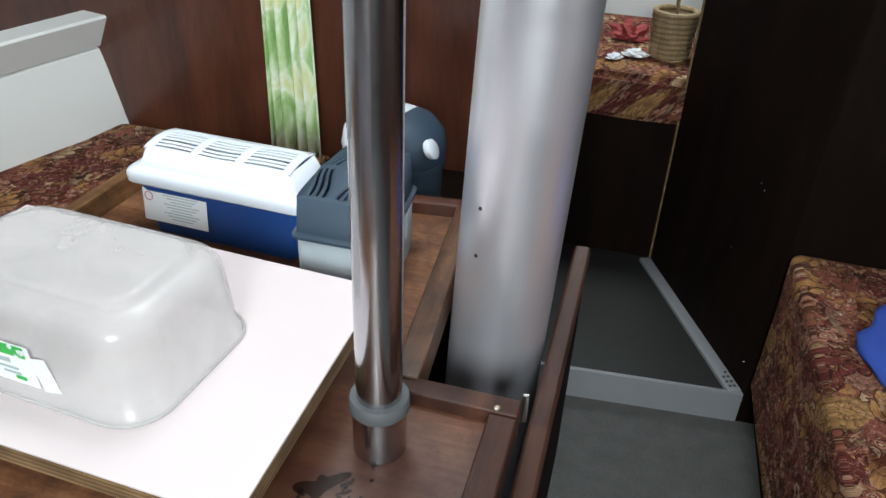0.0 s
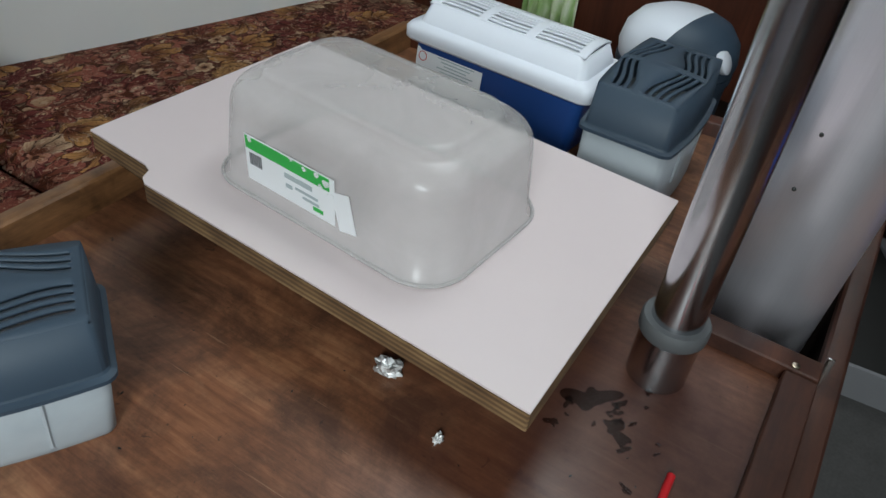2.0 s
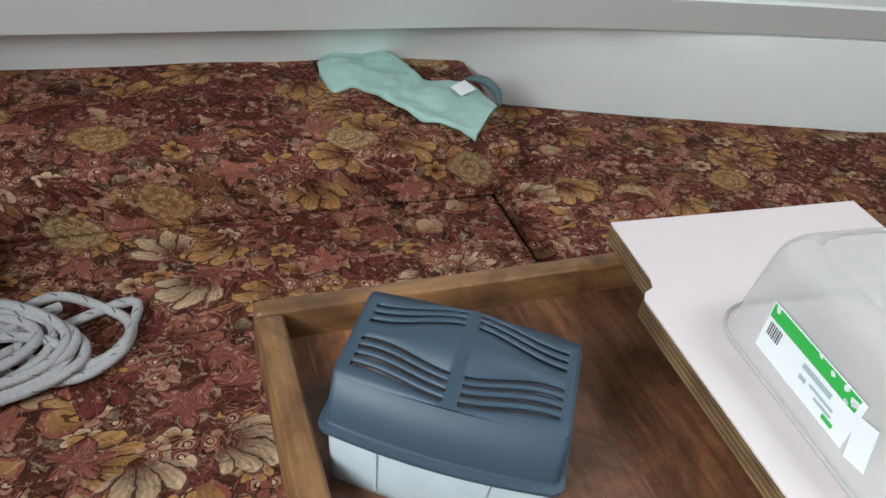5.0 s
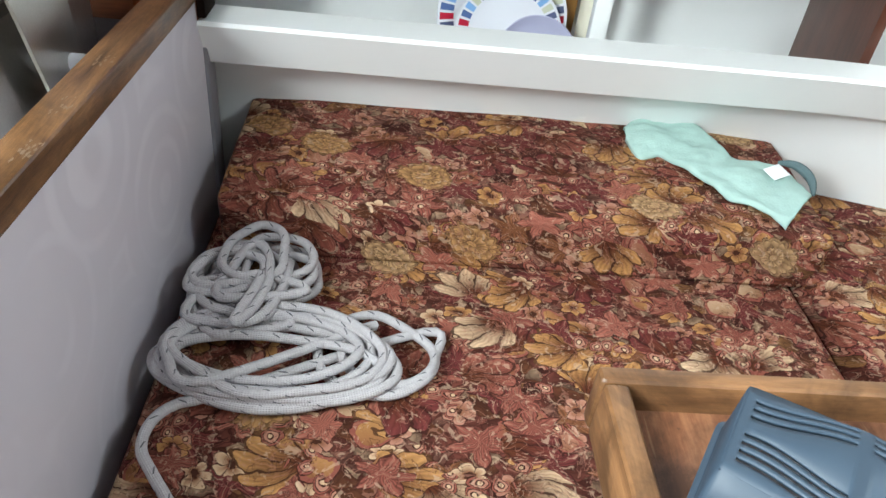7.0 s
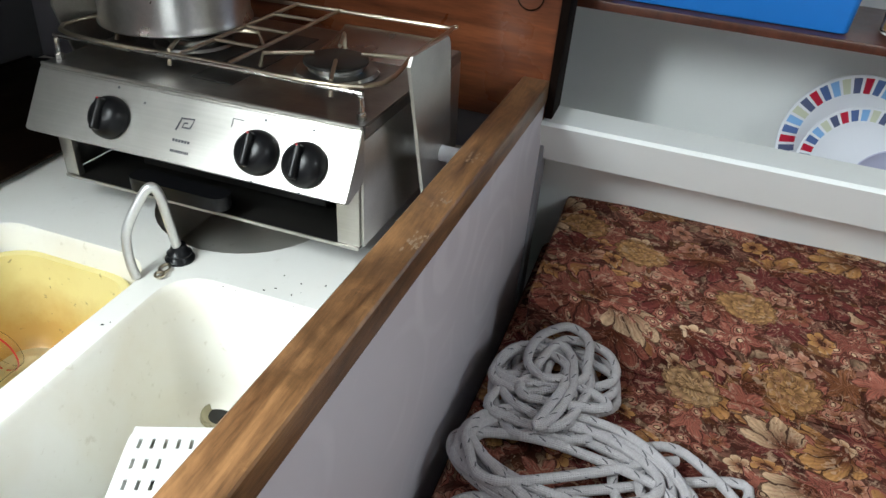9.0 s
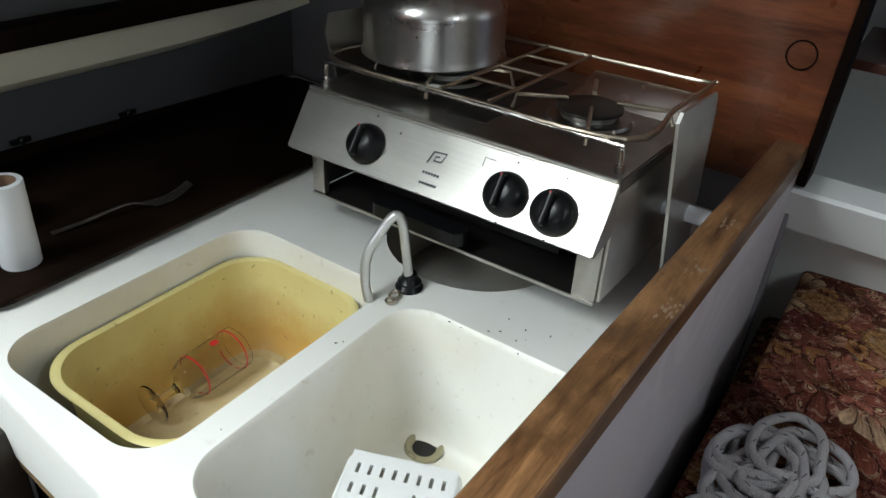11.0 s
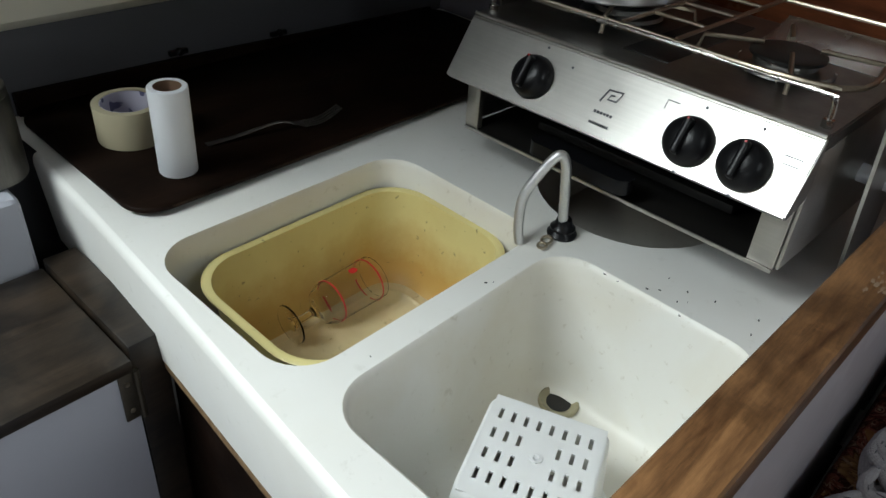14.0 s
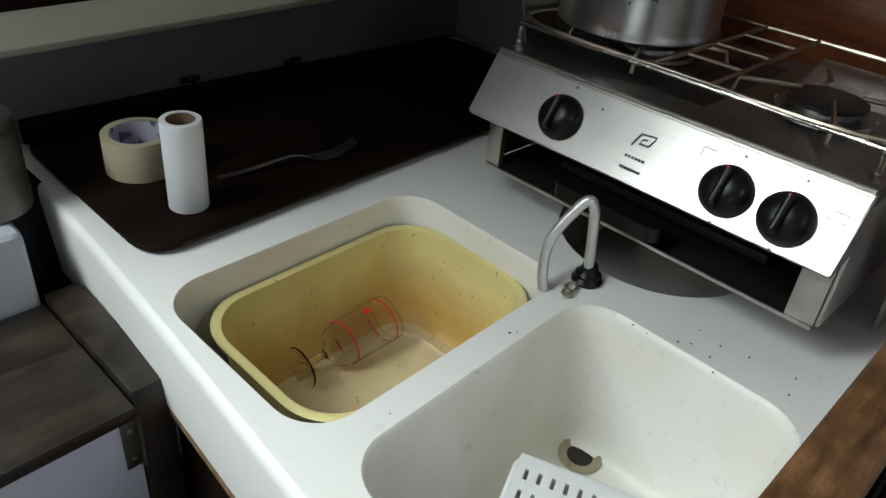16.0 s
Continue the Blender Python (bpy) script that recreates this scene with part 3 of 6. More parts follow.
def pierced(axis, lo, hi, u0, u1, v0, v1, holes):
    """A wall sheet with rectangular openings right through it; axis is its normal."""
    bm = bmesh.new()
    us = sorted({u0, u1, *(h[0] for h in holes), *(h[1] for h in holes)})
    vs = sorted({v0, v1, *(h[2] for h in holes), *(h[3] for h in holes)})
    for a, b_ in zip(us, us[1:]):
        for c_, d_ in zip(vs, vs[1:]):
            if any(h[0] <= a and b_ <= h[1] and h[2] <= c_ and d_ <= h[3] for h in holes):
                continue
            add(bm, box(*((lo, hi, a, b_, c_, d_) if axis == "x" else (a, b_, c_, d_, lo, hi)), 0))
    return bm


tagged(wall("ceiling", pierced("z", 1.97, 2.02, -1.9, 1.55, -2.35, 3.0, [(-0.7, -0.2, 0.7, 1.2), (-0.15, 0.55, -1.88, -0.88), (-0.2, 0.2, 2.35, 2.75)]), WHITE_GEL), "unseen white cabin ceiling with openings at the daylight lamps", "ceiling")
tagged(wall("wall_port", pierced("x", -1.9, -1.85, -2.35, 3.0, 0.0, 1.97, [(0.1, 1.0, 1.34, 1.56)]), WHITE_GEL), "white painted hull side behind the shelf", "wall")
# Starboard and aft walls are unseen; dark mahogany keeps their bounce light down.
tagged(wall("wall_starboard", pierced("x", 1.5, 1.55, -2.35, 3.0, 0.0, 1.97, [(-0.1, 0.8, 1.34, 1.56)]), MAHOGANY), "unseen hull side, given dark mahogany to cut bounce light", "wall")
tagged(wall("wall_aft", box(-1.85, 1.5, -2.35, -2.3, 0.0, 1.97, 0), MAHOGANY), "unseen aft bulkhead, given dark mahogany to cut bounce light", "wall")
tagged(wall("wall_forepeak", box(-1.85, 1.5, 2.95, 3.0, 0.0, 1.97, 0), WHITE_GEL), "white forepeak end", "wall")

# forward bulkhead: mahogany, with an open doorway to the berth
tagged(wall("bulkhead_port", box(-1.85, -0.16, 1.6, 1.625, 0.0, 1.97, 0.002), MAHOGANY), "dark red mahogany bulkhead", "wall")
tagged(wall("bulkhead_starboard", box(0.396, 1.5, 1.6, 1.625, 0.0, 1.97, 0.002), BULK_DARK), "dark wooden bulkhead beside the passage, its shade put into the colour", "wall")


def inward(y):
    """How far the shelf bends inboard towards the bow."""
    s = max(0.0, (y - 0.5) / 1.1)
    return 0.135 * s ** 1.5


def fascia():
    rings = []
    for i in range(23):
        y = -0.55 + 2.15 * i / 22
        d = inward(y)
        rings.append([(-1.463 + d, y, 0.872), (-1.468 + d, y, 0.878), (-1.53 + d, y, 0.884), (-1.53 + d, y, 0.80), (-1.508 + d, y, 0.794), (-1.50 + d, y, 0.797)])
    return loft(rings)


tagged(part("shelf_front", fascia(), WHITE_GEL), "white moulded shelf front along the hull", "shelf", kind="structure")


def liner():
    rings = []
    for i in range(23):
        y = -0.55 + 2.15 * i / 22
        d = inward(y)
        low = -1.64 if y < 0.5 else -1.64 + 0.32 * min(1.0, (y - 0.5) / 1.1) ** 0.85
        top = -1.555 if y < 0.5 else -1.555 + 0.185 * min(1.0, (y - 0.5) / 1.1)
        rings.append([(-1.515 + d, y, 0.797), (top, y, 0.788), (top + 0.3 * (low - top), y, 0.73), (low, y, 0.57), (low - 0.03, y, 0.40), (low - 0.06, y, 0.40), (low - 0.04, y, 0.60), (top - 0.02, y, 0.76), (-1.53 + d, y, 0.802)])
    return loft(rings)


tagged(part("hull_liner", liner(), WHITE_GEL), "grey-white moulded hull liner behind the settee", "wall", kind="structure")
tagged(part("shelf_floor", box(-1.80, -1.60, -0.56, 1.6, 0.69, 0.705, 0), WHITE_GEL), "white shelf behind the raised front", "shelf", kind="structure")
tagged(part("shelf_back", pierced("x", -1.849, -1.80, -0.56, 1.6, 0.60, 1.97, [(0.1, 1.0, 1.34, 1.56)]), WHITE_GEL), "white inner hull side", "wall", kind="structure")
tagged(part("upper_shelf", box(-1.80, -1.545, -0.515, 0.62, 1.045, 1.06, 0.003), MAHOGANY), "narrow dark wooden upper shelf", "shelf", kind="structure")
tagged(part("shelf_post", box(-1.612, -1.588, 0.132, 0.162, 0.705, 1.97, 0.003), WHITE_GEL), "white upright strip on the shelf", "post", kind="structure")
tagged(part("shelf_end", box(-1.80, -1.56, 0.62, 0.64, 0.705, 1.97, 0.002), MAHOGANY), "mahogany end panel of the shelf", "panel", kind="structure")

# divider between settee and galley
divider = thing("divider", Matrix(), "low lilac-grey partition with a worn varnished timber cap between settee and galley", "partition", kind="structure")
lean = Matrix.Translation((-0.62, -0.565, 0)) @ Matrix.Rotation(radians(-1.6), 4, "Z")
bm = box(-0.90, 0.50, -0.019, 0.0195, 0.0, 0.908, 0.002)
bm.transform(lean)
part("panel", bm, LILAC, divider, "lilac-grey laminate panel")
bm = box(-0.892, 0.52, -0.0225, 0.0225, 0.909, 0.945, 0.005, 3)
bm.transform(lean)
part("cap", bm, TEAK_X, divider, "varnished timber cap with worn pale patches")
WORN = plain("bare_worn_wood", (0.29, 0.20, 0.13), 0.6, 0, 0.45, 90)
for px in (-1.141, -1.03, -0.934):
    bm = bmesh.new()
    for i in range(15):
        x, y = (noise.random() - 0.5) * 0.040, (noise.random() - 0.5) * 0.020
        rx, ry, n = 0.0012 + 0.0035 * noise.random(), 0.0006 + 0.0011 * noise.random(), 9
        ring = [(px + x + rx * (0.5 + noise.random()) * math.cos(6.2832 * j / n), -0.545 + y + ry * (0.5 + noise.random()) * math.sin(6.2832 * j / n), 0.9449 + 0.00004 * i) for j in range(n)]
        add(bm, loft([ring, [(p, q, 0.94515 + 0.00004 * i) for p, q, _ in ring]]))
    part("worn_patch", bm, WORN, divider, "pale chipped patch in the varnish")

# galley back and side walls
tagged(part("galley_panel", box(-1.53, -1.485, -1.62, -0.515, 0.40, 1.97, 0.002), WALL_LIT), "grey painted galley side, lightened as the lit wall", "wall", kind="structure")
tagged(part("galley_splash_panel", box(-1.485, -1.468, -1.10, -0.520, 0.868, 1.97, 0.003), RED_WOOD), "glossy red-brown timber panel behind the cooker", "panel", kind="structure")
tagged(part("trim", box(-1.53, -1.462, -0.520, -0.506, 0.884, 1.97, 0.003), BULK_DARK), "dark edging of the timber panel", "trim", kind="structure")
tagged(part("galley_aft_wall", box(-1.485, -0.35, -1.62, -1.555, 0.40, 1.97, 0.002), WALL_SHADED), "grey painted wall behind the worktop, darkened for the deck's shade", "wall", kind="structure")


def cream_beam():
    rings = []
    for i in range(13):
        s = i / 12
        x = -1.485 + 1.1 * s
        lift = 0.03 * max(0, 1 - s * 3) ** 2
        rings.append([(x, -1.556, 0.914 + lift), (x, -1.53, 0.922 + lift), (x, -1.505, 0.94 + lift * 0.6), (x, -1.50, 0.995), (x, -1.556, 1.0)])
    return loft(rings)


tagged(part("moulding", cream_beam(), CREAM), "cream rounded moulding along the galley wall", "trim", kind="structure")
tagged(part("overhead_panel", box(-1.485, -0.35, -1.56, -1.46, 0.999, 1.03, 0.003), DARK_BOARD), "dark timber shelf above the moulding", "panel", kind="structure")
tagged(part("overhead_wall", box(-1.485, -0.35, -1.56, -1.50, 1.03, 1.97, 0), WALL_SHADED), "grey upper wall, darkened for the deck's shade", "wall", kind="structure")
# Assumed deck out of view, added to keep lamp light off the worktop.
tagged(part("added_bridge_deck", pierced("z", 1.42, 1.969, -1.85, 1.5, -2.3, -1.16, [(-0.15, 0.55, -1.88, -1.16)]), MAHOGANY), "unseen timber bridge deck, added to shade the aft galley", "ceiling", kind="structure")


# ---- settee ----
def cushion(name, x0, x1, y0, y1, z0, z1, label, mat=None, skew=None, r=0.018):
    bm = box(x0, x1, y0, y1, z0, z1, 0)
    bmesh.ops.subdivide_edges(bm, edges=bm.edges[:], cuts=7, use_grid_fill=True)
    w, d, h = x1 - x0, y1 - y0, z1 - z0
    for v in bm.verts:
        a, b, c = (v.co.x - x0) / w, (v.co.y - y0) / d, (v.co.z - z0) / h
        puff = (1 - (2 * a - 1) ** 4) * (1 - (2 * b - 1) ** 4)
        if c > 0.99:
            v.co.z += 0.010 * puff
        v.co.z += 0.004 * noise.noise(v.co * 9) * c
        v.co.x += 0.004 * noise.noise(v.co * 7 + Vector((3, 0, 0)))
        v.co.y += 0.004 * noise.noise(v.co * 7 + Vector((0, 5, 0)))
        if skew:
            skew(v.co, a, b, c)
    edges = [e for e in bm.edges if e.calc_face_angle(0) > 1.0]
    bmesh.ops.bevel(bm, geom=edges, offset=r, segments=3, profile=0.5, affect="EDGES")
    return tagged(part(name, bm, mat or FABRIC, None, angle=80), label, "cushion", "settee cushions")


def fwd_edge(co, a, b, c):
    # outer edge follows the hull as it narrows towards the bow
    if co.y > 0.5:
        lim = -1.64 + 0.30 * min(1.0, (co.y - 0.5) / 1.06) ** 0.85
        co.x = co.x + (1 - a) * (lim + 0.005 + 1.64)


cushion("seat_cushion", -1.66, -0.66, -0.508, 0.520, 0.44, 0.550, "autumn-flowered settee cushion beside the table")
cushion("seat_cushion", -1.64, -0.72, 0.526, 1.592, 0.455, 0.595, "autumn-flowered settee cushion running to the bulkhead", skew=fwd_edge)


def bolster(co, a, b, c):
    co.z += c * ((1 - a) * 0.022)


cushion("back_cushion", -1.635, -1.290, -0.472, 0.545, 0.556, 0.671, "autumn-flowered back cushion lying on the settee", skew=bolster, r=0.014)
tagged(part("settee_base", box(-1.66, -0.70, -0.513, 1.598, 0.0, 0.438, 0.004), WHITE_GEL), "white settee base below the cushions", "bench", kind="structure")

# ---- table ----
table = thing("dinette_table", pose(-0.45, 0.5, 0), "worn brown dinette table with raised timber edging", "table")
inv = Matrix.Translation((0.45, -0.5, 0))


def tpart(name, bm, mat, label=""):
    bm.transform(inv)
    return part(name, bm, mat, table, label)


tpart("tabletop", slab([(-0.806, 0.014), (-0.075, 0.014), (-0.075, 0.617), (-0.215, 0.617), (-0.25, 1.06), (-0.806, 0.99)], 0.755, 0.784, 0.0), TABLE_PLY, "stained brown veneered top")
tpart("edging", box(-0.818, -0.796, 0.009, 0.985, 0.75, 0.823, 0.007, 3), TEAK, "rounded teak edging")
tpart("edging", box(-0.7955, -0.066, 0.010, 0.036, 0.75, 0.822, 0.007, 3), TEAK_END, "rounded teak edging")
tpart("edging", box(-0.098, -0.066, 0.0365, 0.60, 0.75, 0.800, 0.004, 3), MAHOGANY_Y, "dark timber edging")
tpart("edging", box(-0.208, -0.066, 0.601, 0.629, 0.75, 0.802, 0.004, 3), MAHOGANY_Y, "dark timber edging")
bm = box(-0.016, 0.016, -0.222, 0.222, 0.75, 0.806, 0.004, 3)
bm.transform(Matrix.Translation((-0.222, 0.842, 0)) @ Matrix.Rotation(0.085, 4, "Z"))
tpart("edging", bm, TEAK_DARK, "dark weathered edging")
bm = box(-0.284, 0.284, -0.014, 0.014, 0.75, 0.806, 0.004, 3)
bm.transform(Matrix.Translation((-0.527, 1.024, 0)) @ Matrix.Rotation(0.124, 4, "Z"))
tpart("edging", bm, MAHOGANY, "dark timber edging")
tpart("pedestal", box(-0.56, -0.40, 0.30, 0.70, 0.0, 0.755, 0.01), BULK_DARK, "dark boxed pedestal")
tpart("bracket", box(-0.066, -0.059, 0.632, 0.636, 0.765, 0.806, 0.001), POT_STEEL, "small steel bracket at the table edge")

leaf = thing("folded_table_leaf", pose(-0.045, 0.75, 0), "dark folded table leaf hanging beside the table", "table leaf")
part("panel", box(-0.011, 0.011, -0.60, 0.35, 0.25, 0.7095, 0.003), BULK_DARK, leaf)
part("edging", box(-0.014, 0.014, -0.60, 0.355, 0.710, 0.738, 0.009, 3), MAHOGANY_Y, leaf, "rounded red-brown edging")

# chrome post and mast
post = thing("chrome_post", pose(-0.201, 0.531, 0.784), "dull chrome support post in a rubber-topped socket", "post")
part("tube", lathe([(0.0238, 0.02), (0.0238, 1.186)], 48), CHROME, post)
part("socket", lathe([(0.0275, 0.0), (0.0285, 0.001), (0.0285, 0.056), (0.0242, 0.056)], 48), CHROME, post, "short chrome socket")
part("collar", lathe([(0.0239, 0.0565), (0.030, 0.0567), (0.0315, 0.059), (0.0315, 0.071), (0.030, 0.074), (0.0239, 0.0745)], 48), RUBBER, post, "grey rubber collar")


def mast_ring(z, w=0.068, d=0.075, n=48):
    return [(w * math.copysign(abs(math.cos(2 * math.pi * i / n)) ** 0.9, math.cos(2 * math.pi * i / n)), d * math.copysign(abs(math.sin(2 * math.pi * i / n)) ** 0.9, math.sin(2 * math.pi * i / n)), z) for i in range(n)]


mast = thing("mast", pose(-0.160, 0.840, 0.0, 0, 2, 0), "thick silver anodised mast passing down through the cabin", "mast")
part("extrusion", loft([mast_ring(0.0), mast_ring(1.97)]), ALLOY, mast)
for a, z in ((244, 0.957), (245, 0.890)):
    ra_ = radians(a)
    p = Vector((0.068 * math.copysign(abs(math.cos(ra_)) ** 0.9, math.cos(ra_)), 0.075 * math.copysign(abs(math.sin(ra_)) ** 0.9, math.sin(ra_)), z))
    bm = bmesh.new()
    bmesh.ops.create_icosphere(bm, subdivisions=2, radius=0.0026)
    part("rivet", bm, DEEP_BLACK, mast, "small dark rivet").location = p

# ---- pink board propped on the table, and the tub on it ----
board = thing("loose_board", Matrix(), "pale pink laminated plywood board propped flat over the table", "board")
out = [(-0.255, 0.339), (-0.258, 0.690), (-0.794, 0.722), (-0.808, 0.388), (-0.716, 0.381), (-0.704, 0.376), (-0.699, 0.364), (-0.690, 0.358)]
part("laminate", slab(out, 0.8715, 0.8735, 0), PINK_LAM, board, "pale pink laminate face")
part("core", slab(out, 0.850, 0.8712, 0.001), PLY_CORE, board, "brown plywood core")
part("batten", box(-0.345, -0.30, 0.41, 0.66, 0.785, 0.8497, 0.003), PLY_EDGE, board, "plywood batten under the board")
part("batten", box(-0.66, -0.63, 0.46, 0.68, 0.785, 0.8497, 0.003), PLY_EDGE, board, "plywood batten under the board")

tub = thing("upturned_tub", pose(-0.514, 0.499, 0.874, 0, 0, -4), "upturned frosted clear plastic tub with a torn label", "plastic tub")
W, D, HT = 0.282, 0.186, 0.1135
steps = [(-0.008, 0.045, 0.0), (-0.008, 0.045, 0.004), (0.0, 0.043, 0.007), (0.008, 0.046, 0.078), (0.011, 0.047, 0.089), (0.018, 0.047, 0.096), (0.028, 0.045, 0.1005),
         (0.042, 0.043, 0.1035), (0.054, 0.036, 0.1050), (0.058, 0.034, 0.1100), (0.064, 0.032, 0.1130), (0.074, 0.029, HT), (0.086, 0.026, HT + 0.0004), (0.100, 0.022, HT + 0.0005)]
rings = [rrect(0, 0, W - s, D - s, rad, z, 8) for s, rad, z in steps]
part("body", loft(rings, False, True), FROST, tub, angle=60)
part("rim", tube(rrect(0, 0, W + 0.009, D + 0.009, 0.046, 0.0022, 8), 0.0021, 8, True), FROST, tub, "thickened frosted rim")

# ---- pet tanks ----
def tank(m, label, tall=0.0):
    """Milky plastic tank under a slate-blue lid with wavy slots."""
    t = thing("pet_tank", m, label, "pet tank", "pet tanks")
    bow = lambda w, d, r, z, b: [(x, y - b * (1 - (2 * x / w) ** 2) if y < 0 else y + b * (1 - (2 * x / w) ** 2), zz) for x, y, zz in rrect_fine(w, d, r, z)]
    rings = [bow(0.172, 0.104, 0.008, -tall, 0.006), bow(0.174, 0.106, 0.008, 0.002 - tall, 0.006), bow(0.184, 0.104, 0.009, 0.064, 0.008)]
    ob = part("tank", loft(rings, True, False), FROST_TANK, t, "milky translucent tank")
    mod = ob.modifiers.new("thickness", "SOLIDIFY")
    mod.thickness = 0.002
    for dx in (-0.045, 0.040):
        bm = loft([[(dx - 0.0012, -0.0575, 0.008), (dx + 0.0012, -0.0575, 0.008), (dx + 0.0012, -0.0595, 0.008), (dx - 0.0012, -0.0595, 0.008)],
                   [(dx * 1.06 - 0.0012, -0.057, 0.058), (dx * 1.06 + 0.0012, -0.057, 0.058), (dx * 1.06 + 0.0012, -0.0605, 0.058), (dx * 1.06 - 0.0012, -0.0605, 0.058)]])
        part("rib", bm, FROST_TANK, t)
    rings = [bow(0.190, 0.106, 0.008, 0.060, 0.008), bow(0.196, 0.114, 0.010, 0.062, 0.008), bow(0.196, 0.114, 0.010, 0.066, 0.008),
             bow(0.188, 0.105, 0.008, 0.068, 0.007), bow(0.186, 0.103, 0.008, 0.070, 0.007), bow(0.179, 0.097, 0.005, 0.121, 0.005)]
    ob = part("lid", loft(rings, False, False), SLATE, t, "slate-blue lid skirt", angle=16)
    mod = ob.modifiers.new("thickness", "SOLIDIFY")
    mod.thickness = 0.002
    # slotted top: two banks of wavy slots on either side of the middle rib
    bm = bmesh.new()
    nu = 64
    rows = [0.0, 0.05] + [v for k in range(4) for v in (0.085 + 0.085 * k, 0.125 + 0.085 * k)] + [v for k in range(4) for v in (0.62 + 0.085 * k, 0.66 + 0.085 * k)] + [0.95, 1.0]
    grid = []
    for v in rows:
        line = []
        for i in range(nu + 1):
            u = i / nu
            x = (u - 0.5) * 0.177
            wave = 0.095 * math.cos((u - 0.5) * math.pi * 2.4) * (1 if 0.02 < v < 0.98 else 0.0)
            b = 0.005 * (1 - (2 * u - 1) ** 2)
            y = (v - 0.5 + wave * (1 - abs(2 * v - 1) * 0.5) * (-1 if v < 0.5 else 1)) * (0.096 + 2 * b)
            z = 0.121 + 0.006 * math.cos((u - 0.5) * math.pi) * (1 - (2 * v - 1) ** 4)
            line.append(bm.verts.new((x, y, z)))
        grid.append(line)
    for r in range(len(rows) - 1):
        slot = 2 <= r <= len(rows) - 4 and r % 2 == 0 and r != 10
        for i in range(nu):
            u = (i + 0.5) / nu
            if slot and (0.05 < u < 0.475 or 0.525 < u < 0.95):
                continue
            bm.faces.new((grid[r][i], grid[r][i + 1], grid[r + 1][i + 1], grid[r + 1][i]))
    ob = part("grille", bm, SLATE, t, "slate-blue top with wavy slots", angle=60)
    mod = ob.modifiers.new("thickness", "SOLIDIFY")
    mod.thickness = 0.003
    return t


def rrect_fine(w, d, r, z, n=14):
    """A round-cornered ring with extra points along the long sides."""
    out = []
    for k, (sx, sy) in enumerate(((1, 1), (-1, 1), (-1, -1), (1, -1))):
        for i in range(5):
            a = math.pi / 2 * (k + i / 4)
            out.append((sx * (w / 2 - r) + r * math.cos(a), sy * (d / 2 - r) + r * math.sin(a), z))
        if k in (0, 2):
            for i in range(1, n):
                x = (w / 2 - r) * (1 - 2 * i / n) * (1 if k == 0 else -1)
                out.append((x, sy * d / 2, z))
    return out


tank(pose(-0.632, 0.145, 0.784, 0, 0, 57), "small milky pet tank with slotted slate-blue lid on the table")
tank(pose(-0.350, 0.850, 0.816, 0, 0, 90), "taller milky pet tank with slotted slate-blue lid beside a blue one", 0.031)


def cool_box():
    t = thing("blue_pet_tank", pose(-0.565, 0.885, 0.784, 0, 0, -3), "long navy blue plastic tank with a white slotted lid", "pet tank")
    rings = [rrect(0, 0, 0.246, 0.085, 0.014, 0), rrect(0, 0, 0.250, 0.088, 0.014, 0.003), rrect(0, 0, 0.274, 0.106, 0.016, 0.093), rrect(0, 0, 0.262, 0.096, 0.012, 0.094), rrect(0, 0, 0.25, 0.09, 0.012, 0.02)]
    part("body", loft(rings), BLUE, t, "navy blue plastic body", angle=50)
    rings = [rrect(0, 0, 0.292, 0.122, 0.016, 0.088), rrect(0, 0, 0.298, 0.126, 0.016, 0.091), rrect(0, 0, 0.298, 0.126, 0.016, 0.104), rrect(0, 0, 0.288, 0.118, 0.014, 0.110),
             rrect(0, 0, 0.262, 0.098, 0.012, 0.113), rrect(0, 0, 0.244, 0.078, 0.010, 0.140)]
    ob = part("lid", loft(rings, False, False), LID_WHITE, t, "white plastic lid", angle=50)
    mod = ob.modifiers.new("thickness", "SOLIDIFY")
    mod.thickness = 0.002
    bm = bmesh.new()
    nu = 72
    rows = [0.0, 0.07, 0.12, 0.17, 0.22, 0.27, 0.35, 0.40, 0.46, 0.51, 0.57, 0.62, 0.70, 0.75, 0.80, 0.85, 1.0]
    grid = []
    for v in rows:
        line = []
        for i in range(nu + 1):
            u = i / nu
            wave = 0.035 * math.sin(u * math.pi * 3) * (1 if 0.02 < v < 0.98 else 0)
            line.append(bm.verts.new(((u - 0.5) * 0.243, (v - 0.5 + wave) * 0.078, 0.140 + 0.006 * (1 - (2 * v - 1) ** 2))))
        grid.append(line)
    for r in range(len(rows) - 1):
        for i in range(nu):
            u = (i + 0.5) / nu
            if r % 2 == 1 and r < 15 and any(a < u < a + 0.26 for a in (0.06, 0.37, 0.68)):
                continue
            bm.faces.new((grid[r][i], grid[r][i + 1], grid[r + 1][i + 1], grid[r + 1][i]))
    ob = part("grille", bm, LID_WHITE, t, "white slotted lid top", angle=60)
    mod = ob.modifiers.new("thickness", "SOLIDIFY")
    mod.thickness = 0.003
    return t


blue_tank = cool_box()


